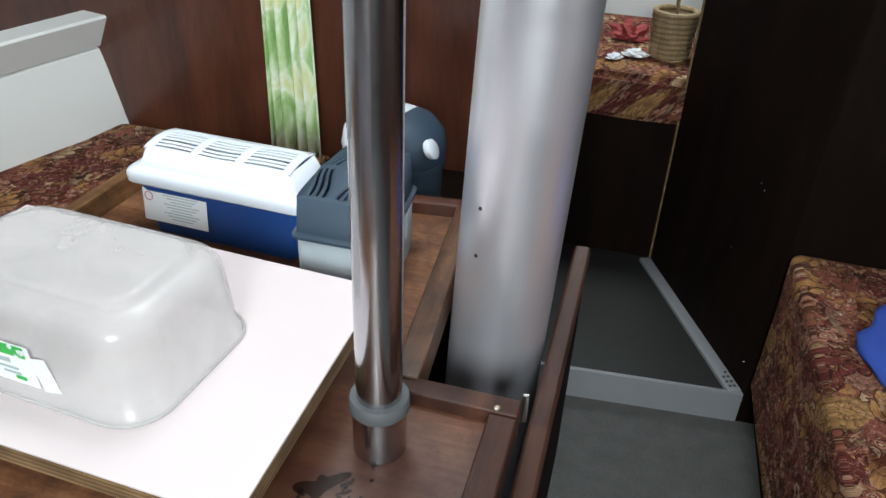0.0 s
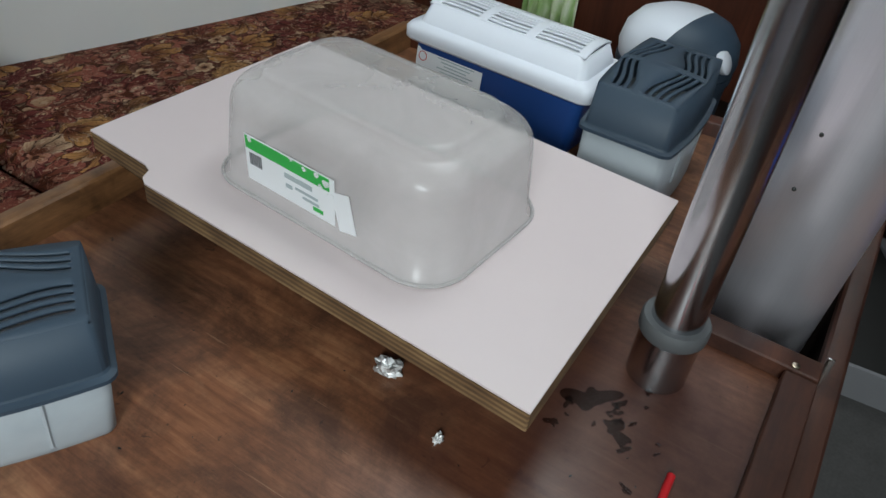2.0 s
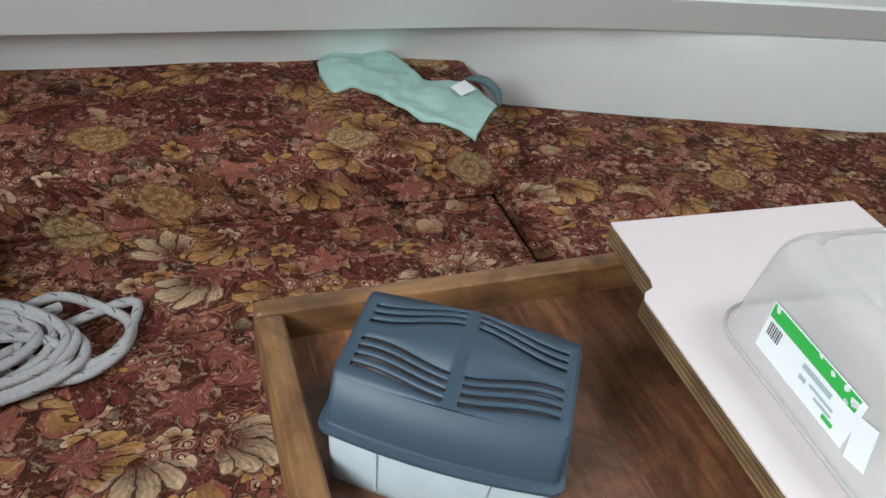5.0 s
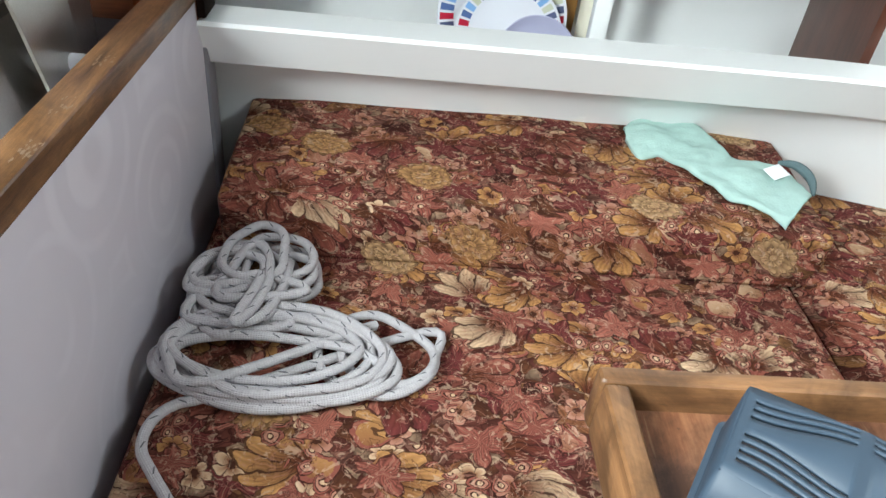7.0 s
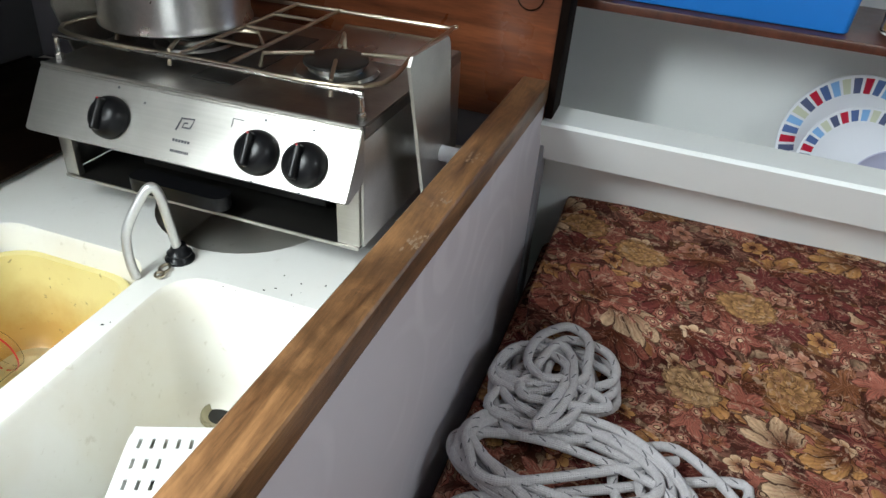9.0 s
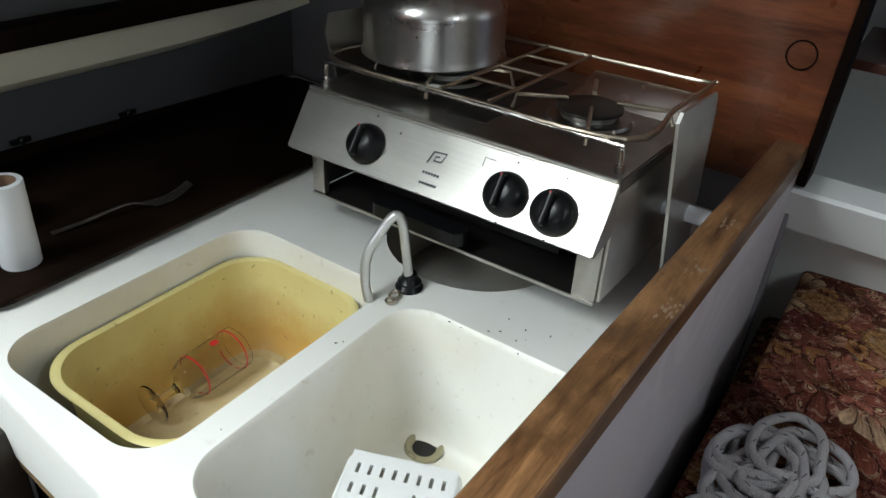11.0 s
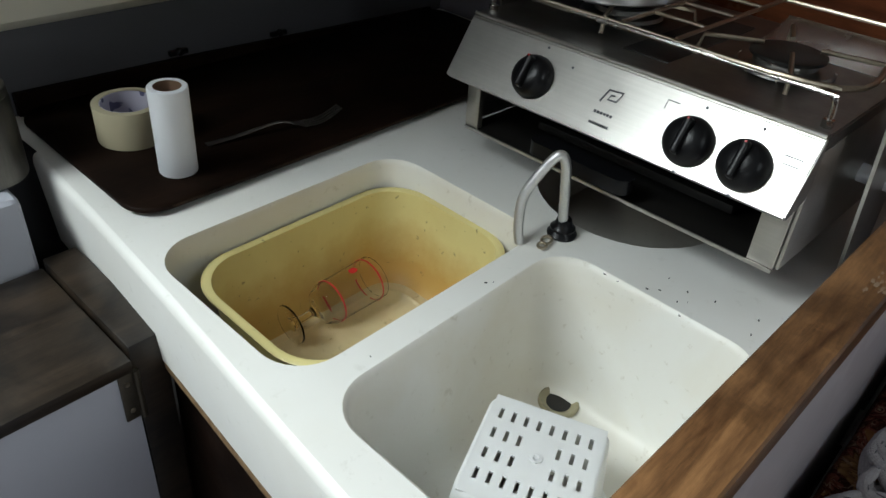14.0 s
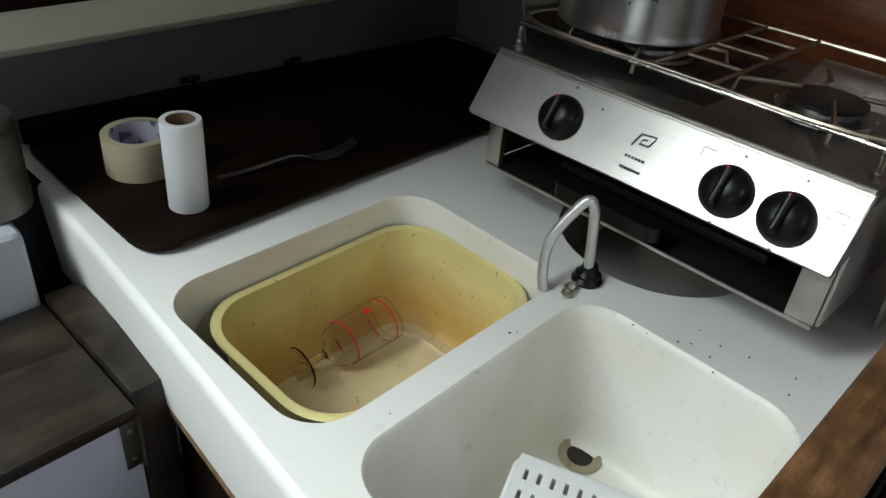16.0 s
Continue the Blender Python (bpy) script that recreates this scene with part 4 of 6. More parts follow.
# ---- galley ----
def counter_top():
    """Moulded top with two basins and the cooker well as real openings."""
    bm = bmesh.new()

    def loop(pts):
        vs = [bm.verts.new(p) for p in pts]
        return vs, [bm.edges.new((vs[i], vs[(i + 1) % len(vs)])) for i in range(len(vs))]

    z = 0.795
    outer = [(-0.603, -1.44, z), (-0.594, -1.26, z), (-0.581, -1.08, z), (-0.568, -0.93, z), (-0.557, -0.80, z), (-0.540, -0.576, z), (-1.484, -0.576, z), (-1.484, -1.553, z), (-0.60, -1.553, z)]
    _, edges = loop(outer)
    s1 = rrect(-0.783, -1.024, 0.372, 0.258, 0.05, z, 8)
    s2 = rrect(-0.782, -0.7275, 0.366, 0.267, 0.05, z, 8)
    well = [(-1.145 + 0.128 * math.cos(a), -0.872 + 0.130 * math.sin(a), z) for a in [math.pi / 2 * 0.9 - i * math.pi * 0.9 / 20 for i in range(21)]]
    well += [(-1.30, -1.0, z), (-1.42, -1.0, z), (-1.42, -0.72, z), (-1.30, -0.72, z)]
    for r in (s1, s2, well):
        edges += loop(r)[1]
    bmesh.ops.triangle_fill(bm, use_beauty=True, use_dissolve=False, edges=edges, normal=(0, 0, 1))
    # edge roll: lip down the inboard side
    return bm, s1, s2, well, outer


def basin(ring, depth, spread):
    """A moulded basin; spread is how far its sides lean in."""
    cx = sum(p[0] for p in ring) / len(ring)
    cy = sum(p[1] for p in ring) / len(ring)

    def at(s, z, o=0.0):
        return [(cx + (x - cx) * s, cy + (y - cy) * (s - o), z) for x, y, _ in ring]
    zs = [(1.0 - (1.0 - s) * (spread if s > 0.85 else 1.0), z, o * spread) for s, z, o in [(1.0, 0.795, 0), (0.985, 0.793, 0), (0.972, 0.787, 0), (0.962, 0.77, 0), (0.92, 0.795 - depth + 0.04, 0.03), (0.89, 0.795 - depth + 0.012, 0.04), (0.82, 0.795 - depth, 0.07), (0.3, 0.795 - depth - 0.004, 0.1)]]
    return loft([at(s, z, o) for s, z, o in zs], False, True)


counter = thing("galley_counter", Matrix(), "white moulded galley counter with twin sinks and stained rims", "kitchen counter", kind="structure")
bm, s1, s2, well, outer = counter_top()
part("top", bm, SINK_GEL, counter)
part("basin", basin(s1, 0.183, 0.35), BASIN, counter, "white basin holding the yellow bowl", angle=70)
part("basin", basin(s2, 0.19, 1.0), BASIN, counter, "empty white basin with stains", angle=70)
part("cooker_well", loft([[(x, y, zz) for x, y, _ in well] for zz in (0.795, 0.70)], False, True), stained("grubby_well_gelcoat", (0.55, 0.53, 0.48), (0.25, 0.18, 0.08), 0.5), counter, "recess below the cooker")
ins = outer[:6]
part("apron", loft([[(x + dx, y, zz) for x, y, _ in ins] for dx, zz in ((0.0, 0.795), (0.004, 0.7935), (0.007, 0.789), (0.008, 0.78), (0.0, 0.655))], False, False, closed=False), SINK_GEL, counter, "rolled white counter edge", angle=70)
part("front_panel", slab([(-0.600, -1.15), (-0.550, -0.58), (-0.575, -0.58), (-0.625, -1.15)], 0.0, 0.652, 0.001), DARK_BOARD, counter, "dark plywood cupboard front")
part("front_edge", slab([(-0.5875, -1.15), (-0.5375, -0.58), (-0.549, -0.58), (-0.599, -1.15)], 0.640, 0.6545, 0.001), PLY_EDGE, counter, "pale raw plywood edge")

worktop = thing("dark_worktop", Matrix(), "dark stained chopping-board worktop with rounded corners, darkened further for shade", "worktop")
part("board", loft([rrect(-1.034, -1.372, w, d, 0.04, z) for w, d, z in ((0.830, 0.332, 0.8005), (0.834, 0.336, 0.802), (0.834, 0.336, 0.8065), (0.831, 0.333, 0.808))]), DARK_BOARD, worktop, angle=60)
# Black strip below the board paints the shadow of its gap.
part("shadow_gap", loft([rrect(-1.034, -1.378, 0.800, 0.300, 0.03, z) for z in (0.7955, 0.800)]), DEEP_BLACK, worktop, "black strip painting the shadow gap under the board")
part("worn_edge", box(-1.38, -0.66, -1.2042, -1.2032, 0.8025, 0.8062, 0.0004), WORN_EDGE, worktop, "rubbed brown front edge")
part("backing_strip", loft([[(x, -1.5525, 0.797), (x, -1.5425, 0.797), (x, -1.5445, z), (x, -1.5525, z)] for x, z in ((-0.625, 0.830), (-0.90, 0.824), (-1.20, 0.813), (-1.445, 0.806))]), DARK_BOARD, worktop, "dark strip along the wall")

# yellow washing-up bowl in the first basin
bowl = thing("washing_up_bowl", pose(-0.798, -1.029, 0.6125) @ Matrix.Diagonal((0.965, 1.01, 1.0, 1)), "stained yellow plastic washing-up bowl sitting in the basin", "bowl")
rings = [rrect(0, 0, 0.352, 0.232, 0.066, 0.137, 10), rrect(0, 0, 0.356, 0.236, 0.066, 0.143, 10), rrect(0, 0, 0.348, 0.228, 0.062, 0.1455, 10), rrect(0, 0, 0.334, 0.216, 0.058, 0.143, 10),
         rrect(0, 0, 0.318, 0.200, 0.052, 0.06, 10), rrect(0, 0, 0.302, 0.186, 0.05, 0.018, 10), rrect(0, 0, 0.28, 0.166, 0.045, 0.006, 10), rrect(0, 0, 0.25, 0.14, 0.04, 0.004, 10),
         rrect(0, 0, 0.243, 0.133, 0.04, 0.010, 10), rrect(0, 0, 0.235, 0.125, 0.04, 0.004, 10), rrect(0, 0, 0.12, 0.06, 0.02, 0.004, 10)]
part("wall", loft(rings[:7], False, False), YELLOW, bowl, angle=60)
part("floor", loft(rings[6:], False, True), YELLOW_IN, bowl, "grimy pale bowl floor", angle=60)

# cooker hung on gimbals
cooker = thing("gimballed_cooker", Matrix(), "two-burner stainless marine cooker hung on gimbals", "cooker")
Y0, Y1 = -1.100, -0.645


def prism_y(profile, y0, y1, bevel=0.0015):
    bm = loft([[(x, y, z) for x, z in profile] for y in (y0, y1)])
    if bevel:
        bmesh.ops.bevel(bm, geom=bm.edges[:], offset=bevel, segments=2, affect="EDGES")
    return bm


part("front_panel", prism_y([(-1.034, 1.006), (-1.028, 1.004), (-0.984, 0.937), (-0.992, 0.930), (-1.030, 0.940), (-1.034, 0.96)], Y0, Y1), STEEL, cooker, "brushed steel control panel")
part("hob_top", prism_y([(-1.0345, 1.008), (-1.345, 1.008), (-1.345, 0.992), (-1.0345, 0.992)], Y0, Y1), STEEL_DIRTY, cooker, "scorched steel hob top")
part("side_plate", box(-1.345, -1.03, Y1 - 0.004, Y1, 0.855, 0.992, 0.001), STEEL, cooker)
part("side_plate", box(-1.345, -1.03, Y0, Y0 + 0.004, 0.855, 0.992, 0.001), STEEL, cooker)
part("leg", box(-1.036, -1.026, Y1 - 0.034, Y1 - 0.0045, 0.855, 0.934, 0.001), STEEL, cooker)
part("leg", box(-1.036, -1.026, Y0 + 0.0045, Y0 + 0.026, 0.855, 0.934, 0.001), STEEL, cooker)
# Grill floor and lining are black: the cavity's shade is in the colour.
part("grill_floor", box(-1.345, -1.026, Y0 + 0.005, Y1 - 0.005, 0.852, 0.8545, 0.0005), DEEP_BLACK, cooker)
part("grill_lip", box(-1.0255, -1.0235, Y0 + 0.005, Y1 - 0.005, 0.851, 0.8555, 0.0005), STEEL, cooker, "bright folded lip below the grill")
part("hob_lip", tube([(-1.0315, Y0 + 0.002, 1.0075), (-1.0315, Y1 - 0.002, 1.0075)], 0.0026, 8), STEEL, cooker, "rolled steel front lip")
part("grill_lining", box(-1.342, -1.30, Y0 + 0.006, Y1 - 0.006, 0.856, 0.99, 0.001), DEEP_BLACK, cooker, "black grill cavity back")
part("grill_pan", box(-1.29, -1.09, -1.02, -0.73, 0.858, 0.870, 0.003), DEEP_BLACK, cooker, "black grill pan")
part("grill_handle", loft([rrect(0, 0, 0.030, 0.145, 0.014, z) for z in (0, 0.002, 0.014, 0.018)]), BLACK, cooker, "black grill handle").matrix_local = pose(-1.014, -0.895, 0.872)
slope = math.degrees(math.atan2(0.044, 0.067))


def on_panel(y, s):
    """A pose on the sloping control panel, s from its top (0) to its foot (1)."""
    return Matrix.Translation((-1.028 + 0.044 * s + 0.0006, y, 1.004 - 0.067 * s)) @ Matrix.Rotation(radians(90 - slope), 4, "Y")


for ky, ks in ((-0.972, 0.55), (-0.764, 0.58), (-0.702, 0.60)):
    k = part("knob", lathe([(0.0248, 0.0), (0.0264, 0.002), (0.0262, 0.006), (0.0250, 0.011), (0.0220, 0.0165), (0.0165, 0.0205), (0.009, 0.0225), (0.002, 0.023)], 36), BLACK, cooker, "black control knob")
    k.matrix_local = on_panel(ky, ks)
    part("pointer", box(-0.0195, 0.0195, -0.0038, 0.0038, 0.018, 0.031, 0.0036, 4), BLACK, k)
    part("mark", box(-0.0188, -0.0168, -0.0012, 0.0012, 0.0305, 0.0316, 0.0003), RED, k, "red pointer mark")
mark = tube([(0.009, -0.011, 0.0004), (-0.006, -0.006, 0.0004), (-0.0075, 0.012, 0.0004), (0.004, 0.008, 0.0004), (0.0045, -0.003, 0.0004), (-0.001, -0.001, 0.0004), (-0.0015, 0.004, 0.0004)], 0.0011, 6)
for v in mark.verts:
    v.co.z = max(0.0002, min(0.0008, v.co.z))
part("logo", mark, INK, cooker, "small grey maker's mark").matrix_local = on_panel(-0.868, 0.40)
for n, w, s in ((6, 0.0042, 0.66), (10, 0.0026, 0.82)):
    for i in range(n):
        part("lettering", box(-0.0016, 0.0016, -w * 0.36, w * 0.36, 0.0002, 0.0006, 0), INK, cooker).matrix_local = on_panel(-0.866 + (i - n / 2) * w, s)
for ky, ks in ((-0.972, 0.07), (-0.764, 0.1), (-0.702, 0.1), (-0.93, 0.22), (-0.702, 1.0), (-0.764, 1.0)):
    part("dot", lathe([(0.0016, 0.0002), (0.0016, 0.0006), (0.0004, 0.0007)], 10), INK, cooker).matrix_local = on_panel(ky, ks)
part("symbol", tube([(0.004, -0.009, 0.0004), (-0.004, -0.009, 0.0004), (-0.004, 0.009, 0.0004), (0.004, 0.009, 0.0004)], 0.0005, 6, True), INK, cooker, "faint burner symbol").matrix_local = on_panel(-0.664, 0.35)
part("symbol", tube([(0.006, -0.006, 0.0004), (-0.004, -0.006, 0.0004), (-0.004, 0.008, 0.0004)], 0.0005, 6), INK, cooker, "faint grill symbol").matrix_local = on_panel(-0.80, 0.22)

# fiddle rail round the hob
ra, rb = -1.052, -1.335
part("rail", tube(spline([(ra, Y1 + -0.012, 1.01), (ra, Y1 - 0.012, 1.028), (ra, Y1 - 0.016, 1.037), (ra, Y1 - 0.03, 1.039), (ra, -0.87, 1.039), (ra, Y0 + 0.03, 1.039), (ra, Y0 + 0.016, 1.037), (ra, Y0 + 0.012, 1.028), (ra, Y0 + 0.012, 1.01)], 5), 0.003, 8), POT_STEEL, cooker, "polished front rail")
part("rail", tube(spline([(ra - 0.008, Y1 - 0.014, 1.044), (-1.2, Y1 - 0.012, 1.0405), (rb, Y1 - 0.012, 1.0405), (rb, Y1 - 0.03, 1.0405), (rb, -0.87, 1.0405), (rb, Y0 + 0.03, 1.0405), (rb, Y0 + 0.012, 1.0405), (-1.2, Y0 + 0.012, 1.0405), (ra - 0.008, Y0 + 0.014, 1.044), (ra - 0.006, -0.87, 1.0400)], 5, True), 0.003, 8, True), BRASSY, cooker, "tarnished upper rail")
for py in (Y1 - 0.012, Y0 + 0.012):
    part("rail_foot", lathe([(0.006, 1.008), (0.006, 1.016), (0.0035, 1.017)], 6), POT_STEEL, cooker).location = (ra, py, 0)
for cx, cy in ((-1.175, -0.755), (-1.19, -0.985)):
    b = part("burner", lathe([(0.05, 1.0082), (0.055, 1.010), (0.052, 1.014), (0.036, 1.015), (0.036, 1.019), (0.034, 1.022), (0.03, 1.0225)], 36), STEEL_DIRTY, cooker, "crusted burner ring")
    b.location = (cx, cy, 0)
    part("burner_cap", lathe([(0.036, 1.0227), (0.042, 1.0235), (0.042, 1.027), (0.038, 1.0285), (0.003, 1.029)], 36), DEEP_BLACK, b, "black burner cap")
CRUST = plain("baked_on_crust", (0.48, 0.44, 0.37), 0.9, 0, 0.5, 120, 0.8)
bm = bmesh.new()
for i in range(110):
    a, r = 6.283 * noise.random(), 0.037 + 0.017 * noise.random()
    s = bmesh.new()
    bmesh.ops.create_icosphere(s, subdivisions=1, radius=0.0014 + 0.0020 * noise.random())
    add(bm, s, Matrix.Translation((-1.175 + r * math.cos(a), -0.755 + r * math.sin(a), 1.011)))
part("crust", bm, CRUST, cooker, "pale baked-on crust round the burner")
# Centre recess drawn as a thin black plate on the hob.
part("centre_vent", box(-1.29, -1.075, -0.905, -0.845, 1.0078, 1.0092, 0.0005), DEEP_BLACK, cooker, "thin black plate for the hob's dark centre recess")
part("spill_plate", loft([[(x, y, z) for x, z in ((-1.24, 1.0085), (-1.29, 1.014), (-1.325, 1.026), (-1.325, 1.024), (-1.29, 1.0125), (-1.24, 1.0082))] for y in (-0.82, -0.665)]), POT_STEEL, cooker, "bright curved spill plate")
for gy in (-0.755, -0.985):
    for a in (0.4, 1.97, 3.54, 5.11):
        c, s = math.cos(a), math.sin(a)
        part("pan_support", tube([(-1.18 + 0.10 * c, gy + 0.10 * s, 1.012), (-1.18 + 0.095 * c, gy + 0.095 * s, 1.030), (-1.18 + 0.03 * c, gy + 0.03 * s, 1.033)], 0.0028, 8), BRASSY, cooker, "wire pan support")
for gx in (-1.13, -1.20, -1.27):
    part("cross_wire", tube([(gx, -0.905, 1.041), (gx, -0.835, 1.041)], 0.0025, 8), BRASSY, cooker)
part("cross_wire", tube([(ra - 0.01, -0.905, 1.041), (rb, -0.905, 1.041)], 0.0025, 8), BRASSY, cooker)
part("cross_wire", tube([(ra - 0.01, -0.835, 1.041), (rb, -0.835, 1.041)], 0.0025, 8), BRASSY, cooker)
# gimbal bracket and pin
bm = loft([[(x, y, z) for x, z in ((-1.088, 1.064), (-1.096, 1.074), (-1.208, 1.069), (-1.216, 1.058), (-1.245, 0.80), (-1.165, 0.80))] for y in (-0.619, -0.615)])
part("gimbal_plate", bm, STEEL, cooker, "flat steel gimbal bracket")
bm = loft([[(x, y, z) for x, z in ((-1.088, 1.064), (-1.096, 1.090), (-1.208, 1.085), (-1.216, 1.058), (-1.245, 0.80), (-1.165, 0.80))] for y in (-1.124, -1.120)])
part("gimbal_plate", bm, STEEL, cooker, "flat steel gimbal bracket")
part("gimbal_pin", tube([(-1.20, -0.645, 0.915), (-1.20, -0.574, 0.915)], 0.011, 16), LID_WHITE, cooker, "white nylon gimbal pin")

swing = Matrix.Translation((-1.03, -0.645, 1.0)) @ Matrix.Rotation(radians(-2.2), 4, "Z") @ Matrix.Rotation(radians(1.8), 4, "X") @ Matrix.Translation((1.03, 0.645, -1.0))
cooker.matrix_world = swing
kettle = thing("kettle", swing @ pose(-1.203, -1.020, 1.034), "battered stainless steel kettle with a stub spout on the hob", "kettle")
part("body", lathe([(0.090, 0.0), (0.100, 0.001), (0.1045, 0.004), (0.1035, 0.009), (0.1015, 0.014), (0.1010, 0.066), (0.0990, 0.074), (0.0940, 0.083), (0.084, 0.093), (0.066, 0.103), (0.050, 0.108)], 64), KETTLE_STEEL, kettle)
part("lid", lathe([(0.050, 0.1075), (0.052, 0.110), (0.046, 0.115), (0.022, 0.120), (0.004, 0.121)], 40), KETTLE_STEEL, kettle, "domed steel lid")
part("lid_knob", lathe([(0.006, 0.1205), (0.006, 0.128), (0.013, 0.132), (0.014, 0.142), (0.009, 0.147), (0.002, 0.148)], 24), BLACK, kettle, "black lid knob")
spout = part("spout", tube([(0.052, -0.066, 0.076), (0.064, -0.082, 0.096), (0.071, -0.091, 0.112)], [0.021, 0.016, 0.0135], 20), KETTLE_STEEL, kettle, "short tapered spout")
part("spout_collar", tube([(0.0700, -0.0895, 0.109), (0.0735, -0.094, 0.1155)], 0.0155, 20), KETTLE_STEEL, spout)

# ---- small things on and round the table ----
def strip(name, w, h, mat, parent, m, label="", thick=0.0006):
    """A thin printed sheet, standing in x and z."""
    ob = part(name, box(-w / 2, w / 2, -thick, 0, -h / 2, h / 2, 0), mat, parent, label)
    ob.matrix_local = m
    return ob


# torn label on the tub: white with a green band and unreadable print
lab = strip("label", 0.112, 0.050, PAPER, tub, pose(-0.026, -D / 2 - 0.0012, 0.043, 2.5), "torn white and green paper label")
strip("green_band", 0.105, 0.013, GREEN, lab, pose(-0.002, -0.0008, 0.0175))
strip("torn_piece", 0.020, 0.040, PAPER, tub, pose(0.041, -D / 2 - 0.0012, 0.038, 2.5, -12, 0), "torn white label scrap")
for i in range(7):
    strip("barcode_bar", 0.0008 + 0.0006 * (i % 2), 0.013, INK, lab, pose(-0.050 + 0.0024 * i, -0.0008, 0.0005))
for i, (x, z, w, h) in enumerate(((0.012, 0.003, 0.034, 0.005), (0.022, -0.006, 0.028, 0.0025), (0.027, -0.012, 0.020, 0.0025), (0.0, -0.008, 0.008, 0.004))):
    strip("print_bar", w, h, plain("faded_print", (0.40, 0.46, 0.48), 0.7, 0, 0.1, 30, 0) if i == 0 else bpy.data.materials["faded_print"], lab, pose(x, -0.0008, z))
trg = random.Random(8)
for x, z, r in ((0.048, 0.018, 0.006), (0.036, 0.022, 0.004), (0.020, 0.021, 0.003), (-0.049, 0.022, 0.004), (0.052, 0.006, 0.005), (0.005, 0.0235, 0.0025), (0.040, 0.012, 0.003)):
    ring = [(x + r * trg.uniform(0.5, 1.3) * math.cos(6.2832 * i / 9), -0.0010, z + 0.8 * r * trg.uniform(0.5, 1.3) * math.sin(6.2832 * i / 9)) for i in range(9)]
    part("torn_fleck", loft([ring, [(p, -0.0014, q) for p, _, q in ring]]), PAPER, lab, "white torn fibre where the print has come off")
strip("print_bar", 0.012, 0.004, GREEN, lab, pose(0.036, -0.0008, -0.017))

lab = strip("label", 0.112, 0.052, PAPER, blue_tank, pose(-0.072, -0.0525, 0.052, -5), "white printed warning label")
part("warning_ring", lathe([(0.0062, 0), (0.0072, 0), (0.0072, 0.0006), (0.0062, 0.0006)], 24, False, False), RED, lab, "red warning roundel").matrix_local = pose(-0.045, -0.0008, 0.014, 90)
for i in range(9):
    strip("print_bar", 0.062 - 0.012 * ((i * 7) % 3), 0.0014, bpy.data.materials["faded_print"], lab, pose(0.012, -0.0008, 0.020 - 0.0047 * i))

rnd = random.Random(4)


def crumple(name, m, size, mat, label, category, flat=0.5, seed=0):
    bm = bmesh.new()
    bmesh.ops.create_icosphere(bm, subdivisions=3, radius=1)
    for v in bm.verts:
        k = 0.7 + 0.55 * noise.noise(v.co * 2.3 + Vector((seed, 0, 0))) + 0.25 * noise.noise(v.co * 6 + Vector((0, seed, 0)))
        v.co = Vector((v.co.x * size[0] * k, v.co.y * size[1] * k, max(0, (v.co.z + 0.5) * size[2] * k * flat)))
    ob = part(name, bm, mat, None, angle=12)
    ob.matrix_world = m
    return tagged(ob, label, category)


FOIL = brushed("crumpled_foil", (0.96, 0.96, 0.96), 0.5, (1, 1, 1), 0.1, 1.0, 0.1)
crumple("foil_scrap", pose(-0.405, 0.375, 0.785, 0, 0, 20), (0.018, 0.012, 0.011), FOIL, "crumpled scrap of silver foil on the table", "foil", 0.9, 2)
crumple("foil_crumb", pose(-0.326, 0.338, 0.785), (0.005, 0.008, 0.006), FOIL, "tiny crumb of silver foil on the table", "foil", 0.9, 5)

pen = thing("red_straw", pose(-0.147, 0.36, 0.790, 0, 0, 2), "thin glossy red plastic stick lying on the table", "stick")
part("stick", tube([(0, 0.062, 0), (0, -0.06, 0)], 0.0036, 10), RED, pen)
tagged(part("screw", lathe([(0.004, 0.8015), (0.004, 0.8035), (0.002, 0.8042)], 12), BRASSY), "small brass screw head in the table edging", "screw").location = (-0.090, 0.606, 0)

# dried spills beside the post
def spill(m, size, seed, label):
    rg = random.Random(seed)
    t = thing("dried_spill", m, label, "stain", "dried spills on the table")
    ph = [rg.uniform(0, 6.28) for _ in range(5)]
    ring = []
    for i in range(72):
        a = 2 * math.pi * i / 72
        q = size * (1 + sum(0.30 / (n + 1) ** 0.6 * math.sin((n + 2) * a + ph[n]) for n in range(5)))
        ring.append((q * math.cos(a), q * 0.7 * math.sin(a)))
    part("film", loft([[(x, y, 0) for x, y in ring], [(x * 0.985, y * 0.985, 0.0003) for x, y in ring]]), SPILL, t)
    return t


SPILL = frosted("dried_spill_film", (0.012, 0.005, 0.004), 0.34, 0.3)
spill(pose(-0.240, 0.462, 0.7842, 0, 0, 40), 0.020, 4, "dark sticky dried spill on the table top")
spill(pose(-0.205, 0.442, 0.7842, 0, 0, -20), 0.013, 9, "small dark dried splash on the table top")
srg = random.Random(31)
for i in range(16):
    spill(pose(-0.222 + srg.gauss(0, 0.030), 0.452 + srg.gauss(0, 0.024), 0.7842 + 0.00003 * i, 0, 0, srg.uniform(0, 180)), srg.uniform(0.0018, 0.006), 40 + i, "tiny dark dried drop on the table top")

# scattered crumbs on table and counter
bm = bmesh.new()
